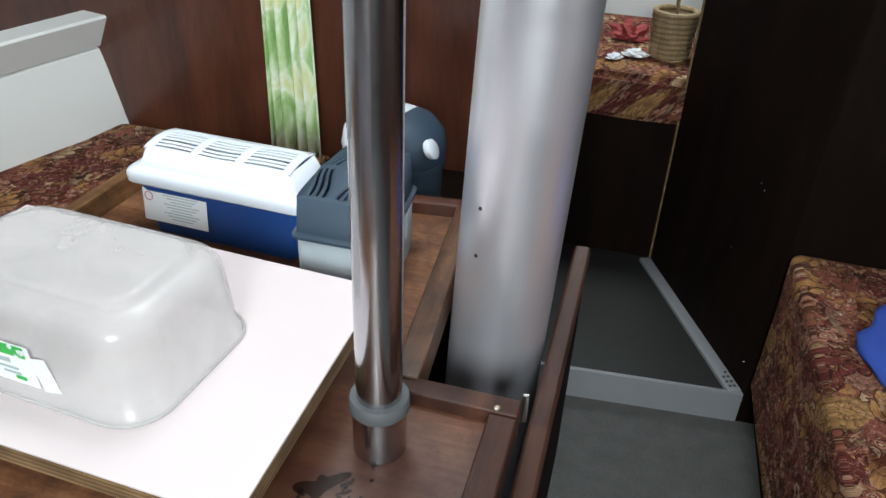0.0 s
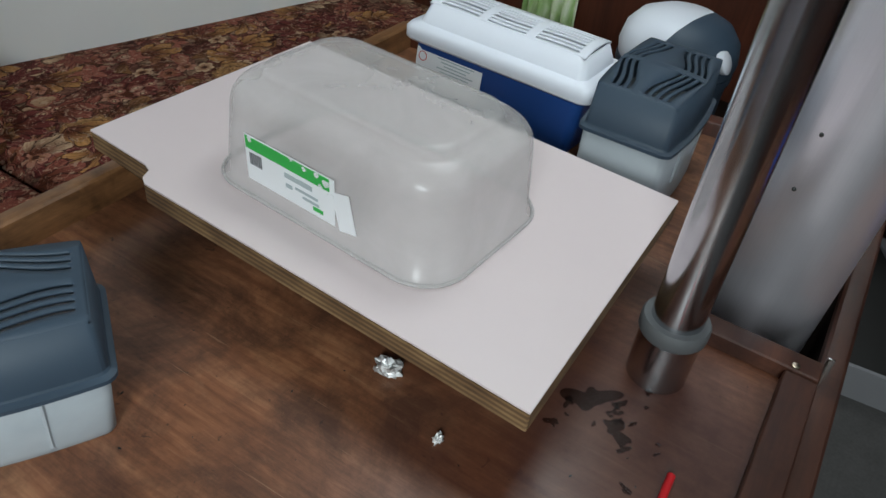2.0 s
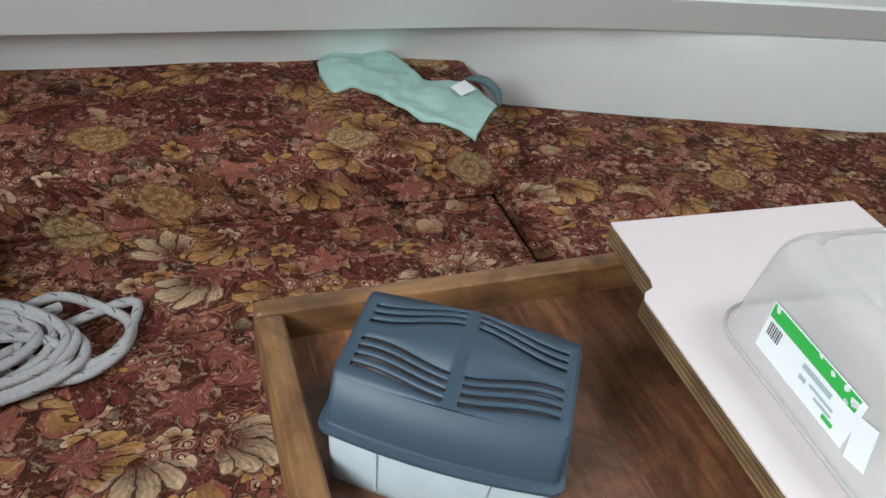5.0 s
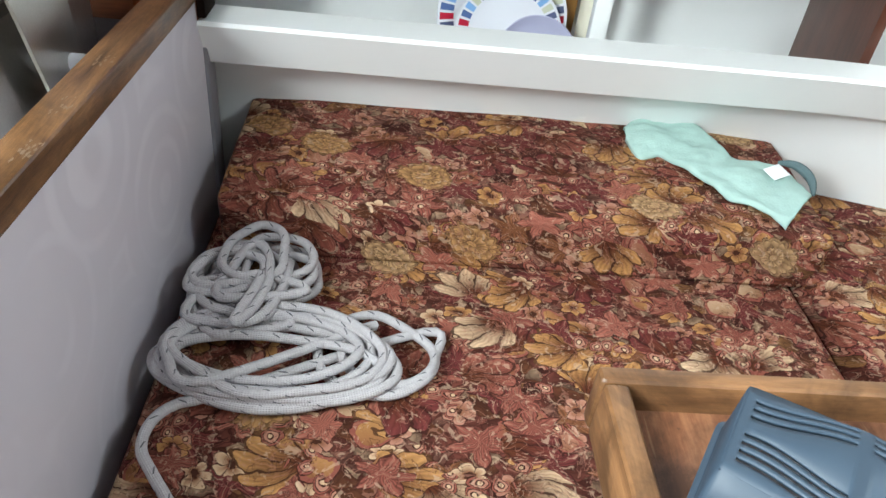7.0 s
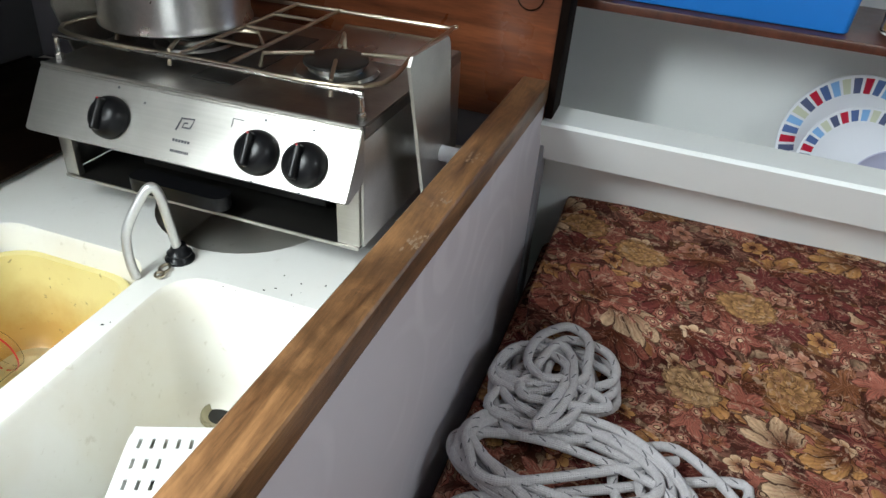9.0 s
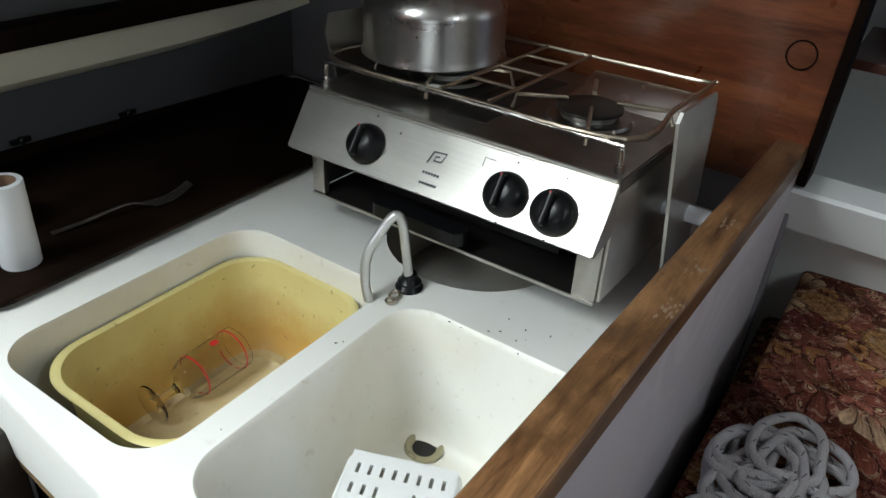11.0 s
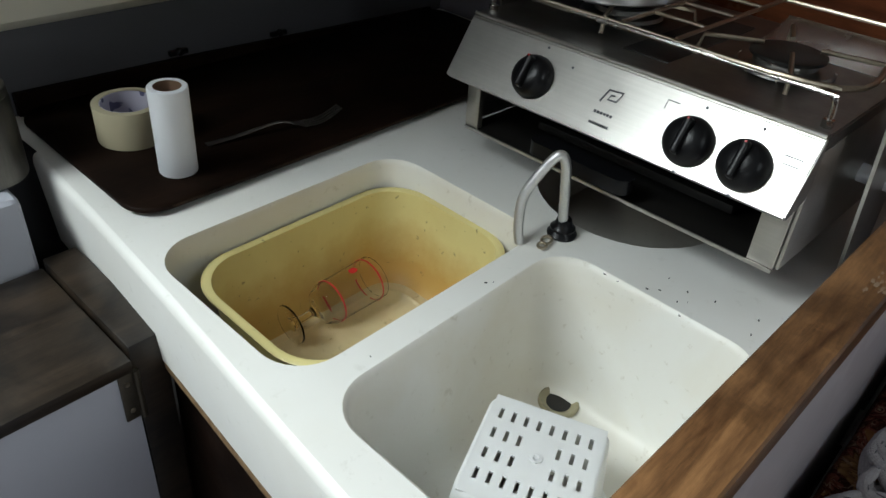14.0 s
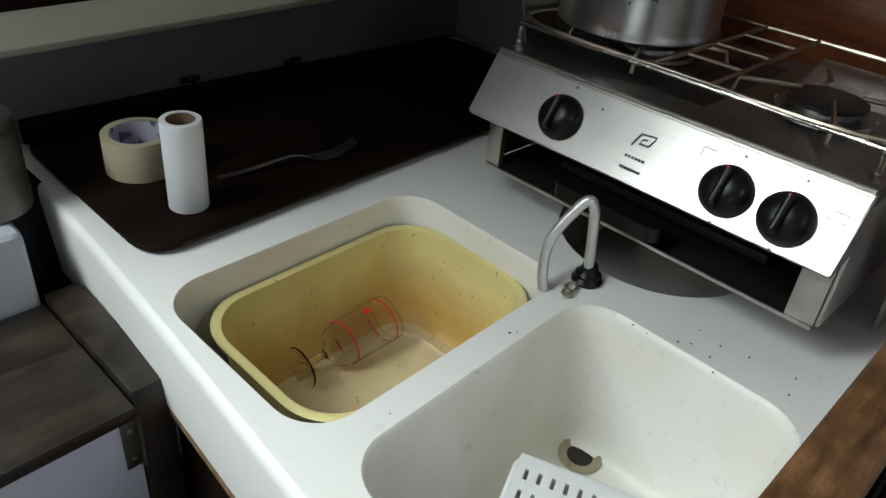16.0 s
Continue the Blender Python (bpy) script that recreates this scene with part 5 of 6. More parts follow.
for i in range(79):
    if i < 45:
        x, y, z = rnd.uniform(-0.60, -0.14), rnd.uniform(0.06, 0.45), 0.7845
    elif i < 57:
        x, y, z = rnd.uniform(-1.02, -0.95), rnd.uniform(-0.82, -0.60), 0.7955
    elif i < 76:
        x, y, z = rnd.uniform(-0.95, -0.70), rnd.uniform(-0.80, -0.72), 0.604
    else:
        x, y, z = rnd.uniform(-0.94, -0.64), rnd.uniform(-0.884, -0.868), 0.7955
    s = rnd.uniform(0.0006, 0.0014)
    b = bmesh.new()
    bmesh.ops.create_icosphere(b, subdivisions=1, radius=s)
    add(bm, b, Matrix.Translation((x, y, z)) @ Matrix.Rotation(rnd.uniform(0, 6), 4, "Z") @ Matrix.Diagonal((1.6, 0.7, 0.6, 1)))
tagged(part("crumbs", bm, DEEP_BLACK), "dark crumbs and specks scattered on the surfaces", "crumbs", kind="stuff")

# turquoise cloth over the back cushion
cloth = thing("cleaning_cloth", Matrix(), "crumpled turquoise towelling cloth with a white tag on the cushion", "cloth")
U = spline([(-1.570, 0.232, 0), (-1.628, 0.290, 0), (-1.622, 0.345, 0), (-1.565, 0.395, 0), (-1.485, 0.430, 0), (-1.470, 0.505, 0), (-1.385, 0.530, 0)], 16)
L = spline([(-1.530, 0.228, 0), (-1.470, 0.240, 0), (-1.480, 0.280, 0), (-1.455, 0.300, 0), (-1.425, 0.325, 0), (-1.355, 0.375, 0), (-1.300, 0.455, 0)], 16)
rings = []
for i, (p, q) in enumerate(zip(U, L)):
    row = []
    for j in range(31):
        c = p.lerp(q, j / 30)
        a = min(1.0, (c.x + 1.635) / 0.337)
        z = 0.689 + 0.022 * (1 - a) + 0.007 * math.sin(math.pi * j / 30) + 0.009 * noise.noise(Vector((c.x * 20, c.y * 20, 2))) + 0.012 * max(0, noise.noise(Vector((c.x * 8 - c.y * 11, c.y * 4, 7))))
        z += 0.0025 * noise.noise(Vector((c.x * 60, c.y * 34, 4))) + 0.0035 * abs(noise.noise(Vector((c.x * 16 + c.y * 26, c.y * 9 - c.x * 12, 11))))
        z -= max(0.0, c.x + 1.315) * 0.7
        if j in (0, 30):
            z -= 0.006
        row.append((c.x, c.y, z))
    rings.append(row)
ob = part("cloth", loft(rings, False, False, closed=False), TURQ, cloth, angle=80)
mod = ob.modifiers.new("thickness", "SOLIDIFY")
mod.thickness = 0.006
# Fold coloured dark grey, so its shadow is part of the material.
part("fold", tube(spline([(-1.475, 0.500, 0.705), (-1.455, 0.525, 0.711), (-1.43, 0.545, 0.700), (-1.39, 0.535, 0.692)], 6), [0.003 + 0.006 * math.sin(math.pi * i / 18) for i in range(19)], 10), plain("shaded_cloth_fold", (0.10, 0.15, 0.16), 0.9), cloth, "cloth fold with its shadow in the grey colour")
part("tag", box(-0.015, 0.015, -0.018, 0.018, 0, 0.001, 0.0003), PAPER, cloth, "white care tag").matrix_local = pose(-1.418, 0.470, 0.716, 8, 10, 25)


# ---- rope ----
def rope_material():
    k = Nodes("braided_rope")
    v = k.coords()
    f = k.noise(v, 220, 4)
    g = k.noise(v, 24, 3)
    col = k.mix(f, (0.34, 0.315, 0.325), (0.60, 0.58, 0.59))
    col = k.mix(k.math("MULTIPLY", g, 0.35), col, (0.36, 0.33, 0.35))
    uv = k.n("SeparateXYZ", Vector=k.n("TexCoord").outputs["UV"])
    u, run = uv.outputs[0], uv.outputs[1]
    dash = k.math("LESS_THAN", k.math("FRACT", k.math("MULTIPLY_ADD", run, 46.0, k.math("MULTIPLY", u, 1.0))), 0.36)
    strand = k.math("LESS_THAN", k.math("FRACT", k.math("MULTIPLY_ADD", u, 2.0, k.math("MULTIPLY", run, 23.0))), 0.10)
    col = k.mix(k.math("MULTIPLY", k.math("MULTIPLY", dash, strand), 0.85), col, (0.05, 0.05, 0.06))
    braid = k.math("MULTIPLY", k.math("SINE", k.math("MULTIPLY_ADD", u, 50.27, k.math("MULTIPLY", run, 900.0))), k.math("SINE", k.math("SUBTRACT", k.math("MULTIPLY", u, 50.27), k.math("MULTIPLY", run, 900.0))))
    col = k.mix(k.math("MULTIPLY_ADD", braid, 0.10, 0.10), col, (0.20, 0.19, 0.20))
    k.bump(k.math("ADD", braid, k.noise(v, 380, 2)), 0.45, 0.001)
    return k.done(col, 0.85)


ROPE_MAT = rope_material()


def coil_points():
    rg = random.Random(11)
    pts = []
    z = 0.572

    def ring(cx, cy, ax, ay, start, sweep, z0, z1, wob, n=9):
        for i in range(n):
            s = i / (n - 1)
            a = start + sweep * s
            k = 1 + rg.uniform(-wob, wob)
            pts.append((cx + ax * k * math.cos(a), cy + ay * k * math.sin(a), z0 + (z1 - z0) * s + rg.uniform(0, 0.006)))
    tau = 2 * math.pi
    # loose upper heap against the partition
    for i, (ax, ay, cx, cy) in enumerate(((0.10, 0.075, -1.19, -0.405), (0.075, 0.085, -1.215, -0.385), (0.085, 0.06, -1.17, -0.42), (0.06, 0.075, -1.20, -0.39), (0.10, 0.05, -1.16, -0.43), (0.05, 0.06, -1.22, -0.37), (0.085, 0.07, -1.15, -0.415), (0.045, 0.055, -1.17, -0.43), (0.07, 0.045, -1.21, -0.40))):
        ring(cx, cy, ax, ay, 0.9 * i, tau * 0.93, z + 0.006 * i, z + 0.006 * i + 0.006, 0.10)
    for i, (ax, ay, cx, cy) in enumerate(((0.088, 0.030, -1.14, -0.40), (0.035, 0.080, -1.13, -0.395), (0.070, 0.028, -1.18, -0.385), (0.030, 0.070, -1.10, -0.405))):
        ring(cx, cy, ax, ay, 1.7 * i, tau * 0.8, z + 0.050 - 0.009 * i, z + 0.044 - 0.009 * i, 0.12, 7)
    # long flat main coils
    for i, (ax, ay, cx, cy) in enumerate(((0.075, 0.155, -1.03, -0.345), (0.088, 0.140, -1.035, -0.355), (0.066, 0.160, -1.02, -0.335), (0.078, 0.135, -1.045, -0.350), (0.055, 0.145, -1.01, -0.345), (0.070, 0.150, -1.03, -0.340), (0.060, 0.125, -1.04, -0.355), (0.082, 0.145, -1.035, -0.345))):
        ring(cx, cy, ax, ay, 2.2 + 0.55 * i, tau * 0.95, z + 0.0065 * i * 0.6, z + 0.0065 * i * 0.6 + 0.005, 0.045, 11)
    # two bights reaching out over the seat
    ring(-1.055, -0.190, 0.055, 0.065, 3.6, tau * 0.8, z + 0.012, z, 0.03, 9)
    ring(-1.06, -0.205, 0.075, 0.085, 3.2, tau * 0.85, z + 0.004, z, 0.03, 9)
    # tail
    pts.extend([(-0.975, -0.40, z + 0.004), (-0.955, -0.455, z), (-0.925, -0.478, z), (-0.885, -0.478, z), (-0.85, -0.455, z), (-0.81, -0.425, z), (-0.76, -0.40, z), (-0.70, -0.38, z - 0.004)])
    return spline(pts, 6)


rope = thing("coiled_rope", Matrix(), "loosely coiled grey-white braided rope on the settee", "rope")
line = coil_points()
cord = part("rope", tube(line, 0.0070, 10), ROPE_MAT, rope, angle=80)
# unroll the cord: once round across, metres along
along = list(itertools.accumulate((b - a).length for a, b in zip(line, line[1:])))
along.insert(0, 0.0)
sheet = cord.data.uv_layers.new(name="along_cord")
for poly in cord.data.polygons:
    ks = [cord.data.vertices[i].index % 10 for i in poly.vertices]
    for li, vi, kk in zip(poly.loop_indices, poly.vertices, ks):
        sheet.data[li].uv = ((10 if kk == 0 and 9 in ks else kk) / 10, along[min(vi // 10, len(along) - 1)])


# ---- shelf things ----
def plate_print(name, r0, r1, n):
    k = Nodes(name)
    q = k.n("SeparateXYZ", Vector=k.n("TexCoord").outputs["Object"])
    ang = k.math("MULTIPLY_ADD", k.math("ARCTAN2", q.outputs[1], q.outputs[0]), n / (2 * math.pi), 40.0)
    cell, inner = k.math("FLOOR", ang), k.math("FRACT", ang)
    pick = k.math("DIVIDE", k.math("MODULO", cell, 5.0), 5.0)
    col = k.ramp(pick, [(0.0, (0.55, 0.02, 0.05)), (0.15, (0.10, 0.12, 0.22)), (0.35, (0.62, 0.64, 0.50)), (0.55, (0.24, 0.46, 0.78)), (0.75, (0.10, 0.16, 0.36))], "CONSTANT")
    gap = k.math("GREATER_THAN", inner, 0.72)
    rad = k.math("SQRT", k.math("ADD", k.math("MULTIPLY", q.outputs[0], q.outputs[0]), k.math("MULTIPLY", q.outputs[1], q.outputs[1])))
    band = k.math("MULTIPLY", k.math("GREATER_THAN", rad, r0), k.math("LESS_THAN", rad, r1))
    white = (0.80, 0.81, 0.86)
    col = k.mix(gap, col, white)
    return k.done(k.mix(band, white, col), 0.18)


def plate(m, r, label, mat):
    t = thing("plate", m, label, "plate", "plates on the shelf")
    prof = [(r * 0.55, 0.0), (r * 0.60, 0.0), (r * 0.70, 0.004), (r * 0.98, 0.016), (r, 0.018), (r * 0.99, 0.0195), (r * 0.70, 0.009), (r * 0.62, 0.004), (r * 0.1, 0.003)]
    part("plate", lathe(prof, 64), mat, t)
    return t


plate(pose(-1.745, -0.008, 0.832, 0, 76, 0), 0.127, "white plate with coloured rim blocks propped on the shelf", plate_print("plate_print", 0.094, 0.121, 40))
plate(pose(-1.712, 0.004, 0.812, 0, 74, 0), 0.103, "smaller white plate with coloured rim blocks propped on the shelf", plate_print("small_plate_print", 0.078, 0.098, 35))
dish = thing("bowl", pose(-1.66, 0.052, 0.785, 0, 62, 0), "plain pale lilac bowl leaning against the plates", "bowl")
part("bowl", lathe([(0.03, 0), (0.035, 0), (0.065, 0.025), (0.076, 0.045), (0.074, 0.045), (0.06, 0.025), (0.02, 0.006)], 48), plain("lilac_glaze", (0.50, 0.50, 0.66), 0.25, 0, 0.04, 20, 0), dish)
board2 = thing("small_wooden_board", pose(-1.775, 0.10, 0.705, 0, 4, 0), "ochre wooden board standing behind the plates", "board")
part("board", box(-0.008, 0.008, -0.035, 0.04, 0, 0.33, 0.004), timber("ochre_wood", (0.20, 0.09, 0.02), (0.38, 0.19, 0.05), "z", 0.5), board2)
bott = thing("pale_bottle", pose(-1.735, 0.165, 0.705), "pale cream plastic bottle on the shelf", "bottle")
part("bottle", lathe([(0.02, 0), (0.024, 0.004), (0.024, 0.20), (0.012, 0.235), (0.012, 0.27), (0.004, 0.272)], 24), CREAM, bott)

crate = thing("blue_crate", pose(-1.655, -0.285, 1.061), "bright blue plastic box on the upper shelf", "plastic box")
part("body", loft([rrect(0, 0, 0.17, 0.345, 0.012, 0), rrect(0, 0, 0.175, 0.35, 0.012, 0.003), rrect(0, 0, 0.185, 0.362, 0.014, 0.1415), rrect(0, 0, 0.178, 0.355, 0.012, 0.1415), rrect(0, 0, 0.165, 0.34, 0.012, 0.01)]), BRIGHT_BLUE, crate, angle=50)
part("rim", loft([rrect(0, 0, 0.178, 0.355, 0.012, 0.142), rrect(0, 0, 0.197, 0.374, 0.016, 0.142), rrect(0, 0, 0.199, 0.376, 0.016, 0.145), rrect(0, 0, 0.197, 0.374, 0.016, 0.152), rrect(0, 0, 0.178, 0.355, 0.012, 0.152), rrect(0, 0, 0.178, 0.355, 0.012, 0.142)], False, False), BRIGHT_BLUE, crate, "turned-over blue rim", angle=50)
for jy, jr, lab, mt in ((-0.03, 0.032, "clear glass jar with amber contents on the upper shelf", (0.45, 0.24, 0.08)), (0.05, 0.030, "clear glass jar with pale contents on the upper shelf", (0.55, 0.45, 0.33))):
    jar = thing("jar", pose(-1.62, jy, 1.061), lab, "jar", "jars on the upper shelf")
    part("glass", lathe([(jr * 0.9, 0), (jr, 0.004), (jr, 0.085), (jr * 0.8, 0.095), (jr * 0.8, 0.105), (jr * 0.72, 0.105), (jr * 0.72, 0.09), (jr * 0.9, 0.08), (jr * 0.9, 0.005)], 28), GLASS, jar)
    part("contents", lathe([(jr * 0.5, 0.006), (jr * 0.86, 0.0065), (jr * 0.86, 0.05), (jr * 0.3, 0.055)], 24), plain("jar_contents", mt, 0.7), jar)
part("knot", lathe([(0.019, 0), (0.021, 0.0), (0.021, 0.0025), (0.019, 0.0025)], 28, False, False), DARK_BOARD, bpy.data.objects["galley_splash_panel"], "round plug in the panel").matrix_local = Matrix.Translation((-1.468, -0.568, 1.068)) @ Matrix.Rotation(radians(90), 4, "Y")

# ---- curtain and appliance by the forward bulkhead ----
def curtain_material():
    k = Nodes("green_curtain_cloth")
    v = k.coords((1, 1, 0.6))
    a = k.ramp(k.noise(v, 16, 4, 0.5, 0.6), [(0.36, (0.24, 0.44, 0.10)), (0.47, (0.50, 0.66, 0.32)), (0.56, (0.78, 0.83, 0.68)), (0.66, (0.68, 0.70, 0.34))])
    b = k.noise(v, 120, 2)
    return k.done(k.mix(k.math("MULTIPLY", b, 0.3), a, (0.75, 0.80, 0.68)), 0.85, 0.0, Transmission_Weight=0.0)


rings = []
for i in range(15):
    z = 0.60 + 1.36 * i / 14
    w = 0.072 - 0.010 * min(1, i / 6)
    rings.append([(-0.80 - 0.006 * i / 6 + w * (2 * j / 40 - 1), 1.558 + 0.014 * math.sin(j * 0.75) + 0.006 * math.sin(j * 0.31 + i * 0.3), z + 0.006 * math.sin(j * 0.4) * (i == 0)) for j in range(41)])
cur = thing("curtain", Matrix(), "narrow green and white patterned curtain hanging at the bulkhead", "curtain")
ob = part("cloth", loft(rings, False, False, closed=False), curtain_material(), cur, angle=80)
mod = ob.modifiers.new("thickness", "SOLIDIFY")
mod.thickness = 0.002

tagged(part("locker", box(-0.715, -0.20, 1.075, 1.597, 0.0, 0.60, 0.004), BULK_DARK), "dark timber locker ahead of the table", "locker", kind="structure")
dome = thing("domed_container", Matrix.Translation((-0.415, 1.19, 0.601)) @ Matrix.Diagonal((1.12, 1.0, 0.81, 1)), "white domed container with a dark grey lid band", "container")
part("base", lathe([(0.07, 0), (0.078, 0.003), (0.082, 0.24), (0.086, 0.25), (0.086, 0.265), (0.05, 0.265)], 44), SLATE, dome, "dark ribbed lower body")
prof = [(0.084, 0.266), (0.087, 0.29), (0.082, 0.325), (0.066, 0.352), (0.040, 0.368), (0.010, 0.374)]
bm = lathe(prof, 44)
bmesh.ops.bisect_plane(bm, geom=bm.verts[:] + bm.edges[:] + bm.faces[:], plane_co=(0.012, 0, 0.33), plane_no=(0.93, -0.2, -0.3), clear_outer=True)
part("dome", bm, LID_WHITE, dome, "white dome")
bm = lathe([(r + 0.0012, z) for r, z in prof], 44)
bmesh.ops.bisect_plane(bm, geom=bm.verts[:] + bm.edges[:] + bm.faces[:], plane_co=(0.012, 0, 0.33), plane_no=(0.93, -0.2, -0.3), clear_inner=True)
part("hood", bm, SLATE, dome, "dark grey hood")
part("button", lathe([(0.019, 0), (0.021, 0.003), (0.021, 0.010), (0.015, 0.013)], 28), LID_WHITE, dome, "round white button").matrix_local = Matrix.Translation((0.070, -0.045, 0.31)) @ Matrix.Rotation(radians(70), 4, "Y")

# ---- forward passage, berth and starboard settee ----
tagged(part("step", slab([(-0.155, 1.561), (0.394, 1.608), (0.43, 1.63), (0.43, 2.94), (-0.155, 2.94)], 0.0, 0.085, 0.0), STEP_TOP), "dark raised sole in the forward passage", "step", kind="structure")
tagged(part("riser", slab([(-0.15, 1.548), (0.394, 1.595), (0.394, 1.6075), (-0.15, 1.5605)], 0.0, 0.094, 0.001), STEP_PAINT), "pale grey riser of the raised sole", "step", kind="structure")
pm = pose(0.275, 1.905, 0, 0, 0, math.degrees(math.atan2(0.60, -0.26)))
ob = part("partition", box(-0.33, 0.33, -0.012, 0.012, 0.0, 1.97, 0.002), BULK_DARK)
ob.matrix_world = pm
tagged(ob, "dark timber partition beside the passage, its shade put into the colour", "wall", kind="structure")
ob = part("trim", box(0.328, 0.336, -0.016, 0.016, 0.0, 1.97, 0.002), PLY_EDGE)
ob.matrix_world = pm
tagged(ob, "pale edge strip of the partition", "trim", kind="structure")
kick = thing("kick_strip", pm, "white perforated skirting strip along the partition", "skirting")
part("strip", box(-0.32, 0.33, 0.0125, 0.05, 0.085, 0.098, 0.004), STEP_PAINT, kick)
for i in range(7):
    part("hole", lathe([(0.004, 0.0), (0.004, 0.0012), (0.001, 0.0014)], 10), DEEP_BLACK, kick, "dark screw hole").location = (-0.30 + 0.018 * (i // 2), 0.024 + 0.012 * (i % 2), 0.0978)
for lx, lz in ((-0.17, 0.60), (-0.15, 0.61), (-0.29, 0.17), (-0.10, 0.40)):
    part("screw", lathe([(0.003, 0), (0.0025, 0.0012), (0.0006, 0.0015)], 10), CHROME, kick, "bright screw head").matrix_local = pose(lx, 0.0125, lz, -90)
berth = thing("berth_cushion", Matrix(), "flowered berth cushion in the forepeak", "cushion")
bm = box(-0.75, 0.16, 2.20, 2.93, 0.56, 0.70, 0)
bmesh.ops.subdivide_edges(bm, edges=bm.edges[:], cuts=5, use_grid_fill=True)
for v in bm.verts:
    v.co.z += 0.008 * noise.noise(v.co * 6)
bmesh.ops.bevel(bm, geom=[e for e in bm.edges if e.calc_face_angle(0) > 1], offset=0.02, segments=3, affect="EDGES")
part("cushion", bm, FABRIC, berth, angle=80)
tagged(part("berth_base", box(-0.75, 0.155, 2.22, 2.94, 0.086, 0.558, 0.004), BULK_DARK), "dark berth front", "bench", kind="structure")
basket = thing("wicker_basket", pose(0.07, 2.42, 0.706), "pale brown wicker basket on the berth", "basket")
bm = bmesh.new()
for i in range(9):
    add(bm, tube([(0.055 * math.cos(a) * (1 + 0.02 * i), 0.055 * math.sin(a) * (1 + 0.02 * i), 0.009 + 0.016 * i) for a in [2 * math.pi * j / 24 for j in range(24)]], 0.009, 8, True))
part("weave", bm, timber("wicker", (0.20, 0.13, 0.06), (0.42, 0.30, 0.17), "z", 0.6, 60), basket)
part("handle", tube([(0, -0.064 * math.cos(a), 0.14 + 0.09 * math.sin(a)) for a in [math.pi * j / 14 for j in range(15)]], 0.004, 8), PLY_EDGE, basket)
crumple("paper_scrap", pose(-0.03, 2.38, 0.706), (0.05, 0.03, 0.02), PAPER, "crumpled white papers on the berth", "paper", 0.8, 9)
crumple("paper_scrap", pose(-0.09, 2.33, 0.706, 0, 0, 40), (0.035, 0.025, 0.015), LID_WHITE, "crumpled white wrapping on the berth", "paper", 0.8, 12)
crumple("red_cloth", pose(-0.06, 2.58, 0.706), (0.08, 0.06, 0.05), plain("dull_red_cloth", (0.35, 0.06, 0.06), 0.9), "crumpled dull red cloth on the berth", "cloth", 0.9, 21)

sb = cushion("seat_cushion", 0.398, 1.2, 0.35, 1.596, 0.13, 0.53, "autumn-flowered starboard settee cushion", r=0.02)
tagged(part("settee_base_starboard", box(0.44, 1.45, 0.30, 1.59, 0.0, 0.125, 0.004), BULK_DARK), "dark starboard settee base", "bench", kind="structure")
bc = thing("blue_cloth", pose(0.66, 1.22, 0.545), "bright blue cloth bag lying on the starboard cushion", "cloth")
bm = bmesh.new()
bmesh.ops.create_icosphere(bm, subdivisions=4, radius=1)
for v in bm.verts:
    k = 0.9 + 0.18 * noise.noise(v.co * 1.5) + 0.06 * noise.noise(v.co * 5)
    v.co = Vector((v.co.x * 0.20 * k, v.co.y * 0.22 * k, max(-0.01, v.co.z * 0.035 * k)))
part("cloth", bm, plain("royal_blue_cloth", (0.03, 0.08, 0.42), 0.75, 0, 0.2, 30, 0.3), bc, angle=80)

# ---- galley things ----
tap = thing("sink_tap", Matrix(), "bent steel tube tap with a black rubber foot between the sinks", "tap")
part("spout", tube(spline([(-0.987, -0.876, 0.80), (-0.975, -0.876, 0.86), (-0.968, -0.878, 0.898), (-0.962, -0.884, 0.909), (-0.953, -0.893, 0.895), (-0.936, -0.905, 0.858), (-0.930, -0.903, 0.822), (-0.931, -0.898, 0.796)], 8), 0.0060, 14), DULL_ALLOY, tap, "dull aluminium spout")
part("foot", lathe([(0.018, 0.795), (0.0185, 0.798), (0.015, 0.803), (0.0155, 0.806), (0.011, 0.810), (0.009, 0.818), (0.006, 0.820)], 28), BLACK, tap, "ribbed black rubber foot").location = (-0.987, -0.876, 0)
clip = thing("shackle", pose(-0.952, -0.876, 0.7985, 0, 0, 15), "small brass shackle lying by the tap", "shackle")
part("ring", tube([(0.009 * math.cos(a) - 0.006, 0.006 * math.sin(a), 0) for a in [2 * math.pi * i / 20 for i in range(20)]], 0.0018, 8, True), BRASSY, clip)
part("ring", tube([(0.006 * math.cos(a) + 0.009, 0.005 * math.sin(a), 0.001) for a in [2 * math.pi * i / 20 for i in range(20)]], 0.0018, 8, True), BRASSY, clip)

drain = thing("plughole", pose(-0.925, -0.795, 0.6065), "round grimy plughole in the basin", "drain")
part("ring", lathe([(0.0150, 0.0010), (0.0175, 0.0016), (0.0215, 0.0048), (0.0235, 0.0058), (0.0255, 0.0050), (0.0265, 0.0010)], 40, False, False), stained("grimy_drain_ring", (0.42, 0.38, 0.24), (0.12, 0.09, 0.04), 0.9), drain, "grimy metal ring")
# No opening is cut; the drain's inner shade is this black disc.
part("hole", lathe([(0.0160, 0.0), (0.0160, 0.0012), (0.002, 0.0013)], 32), DEEP_BLACK, drain, "black disc painting the drain's dark depth")


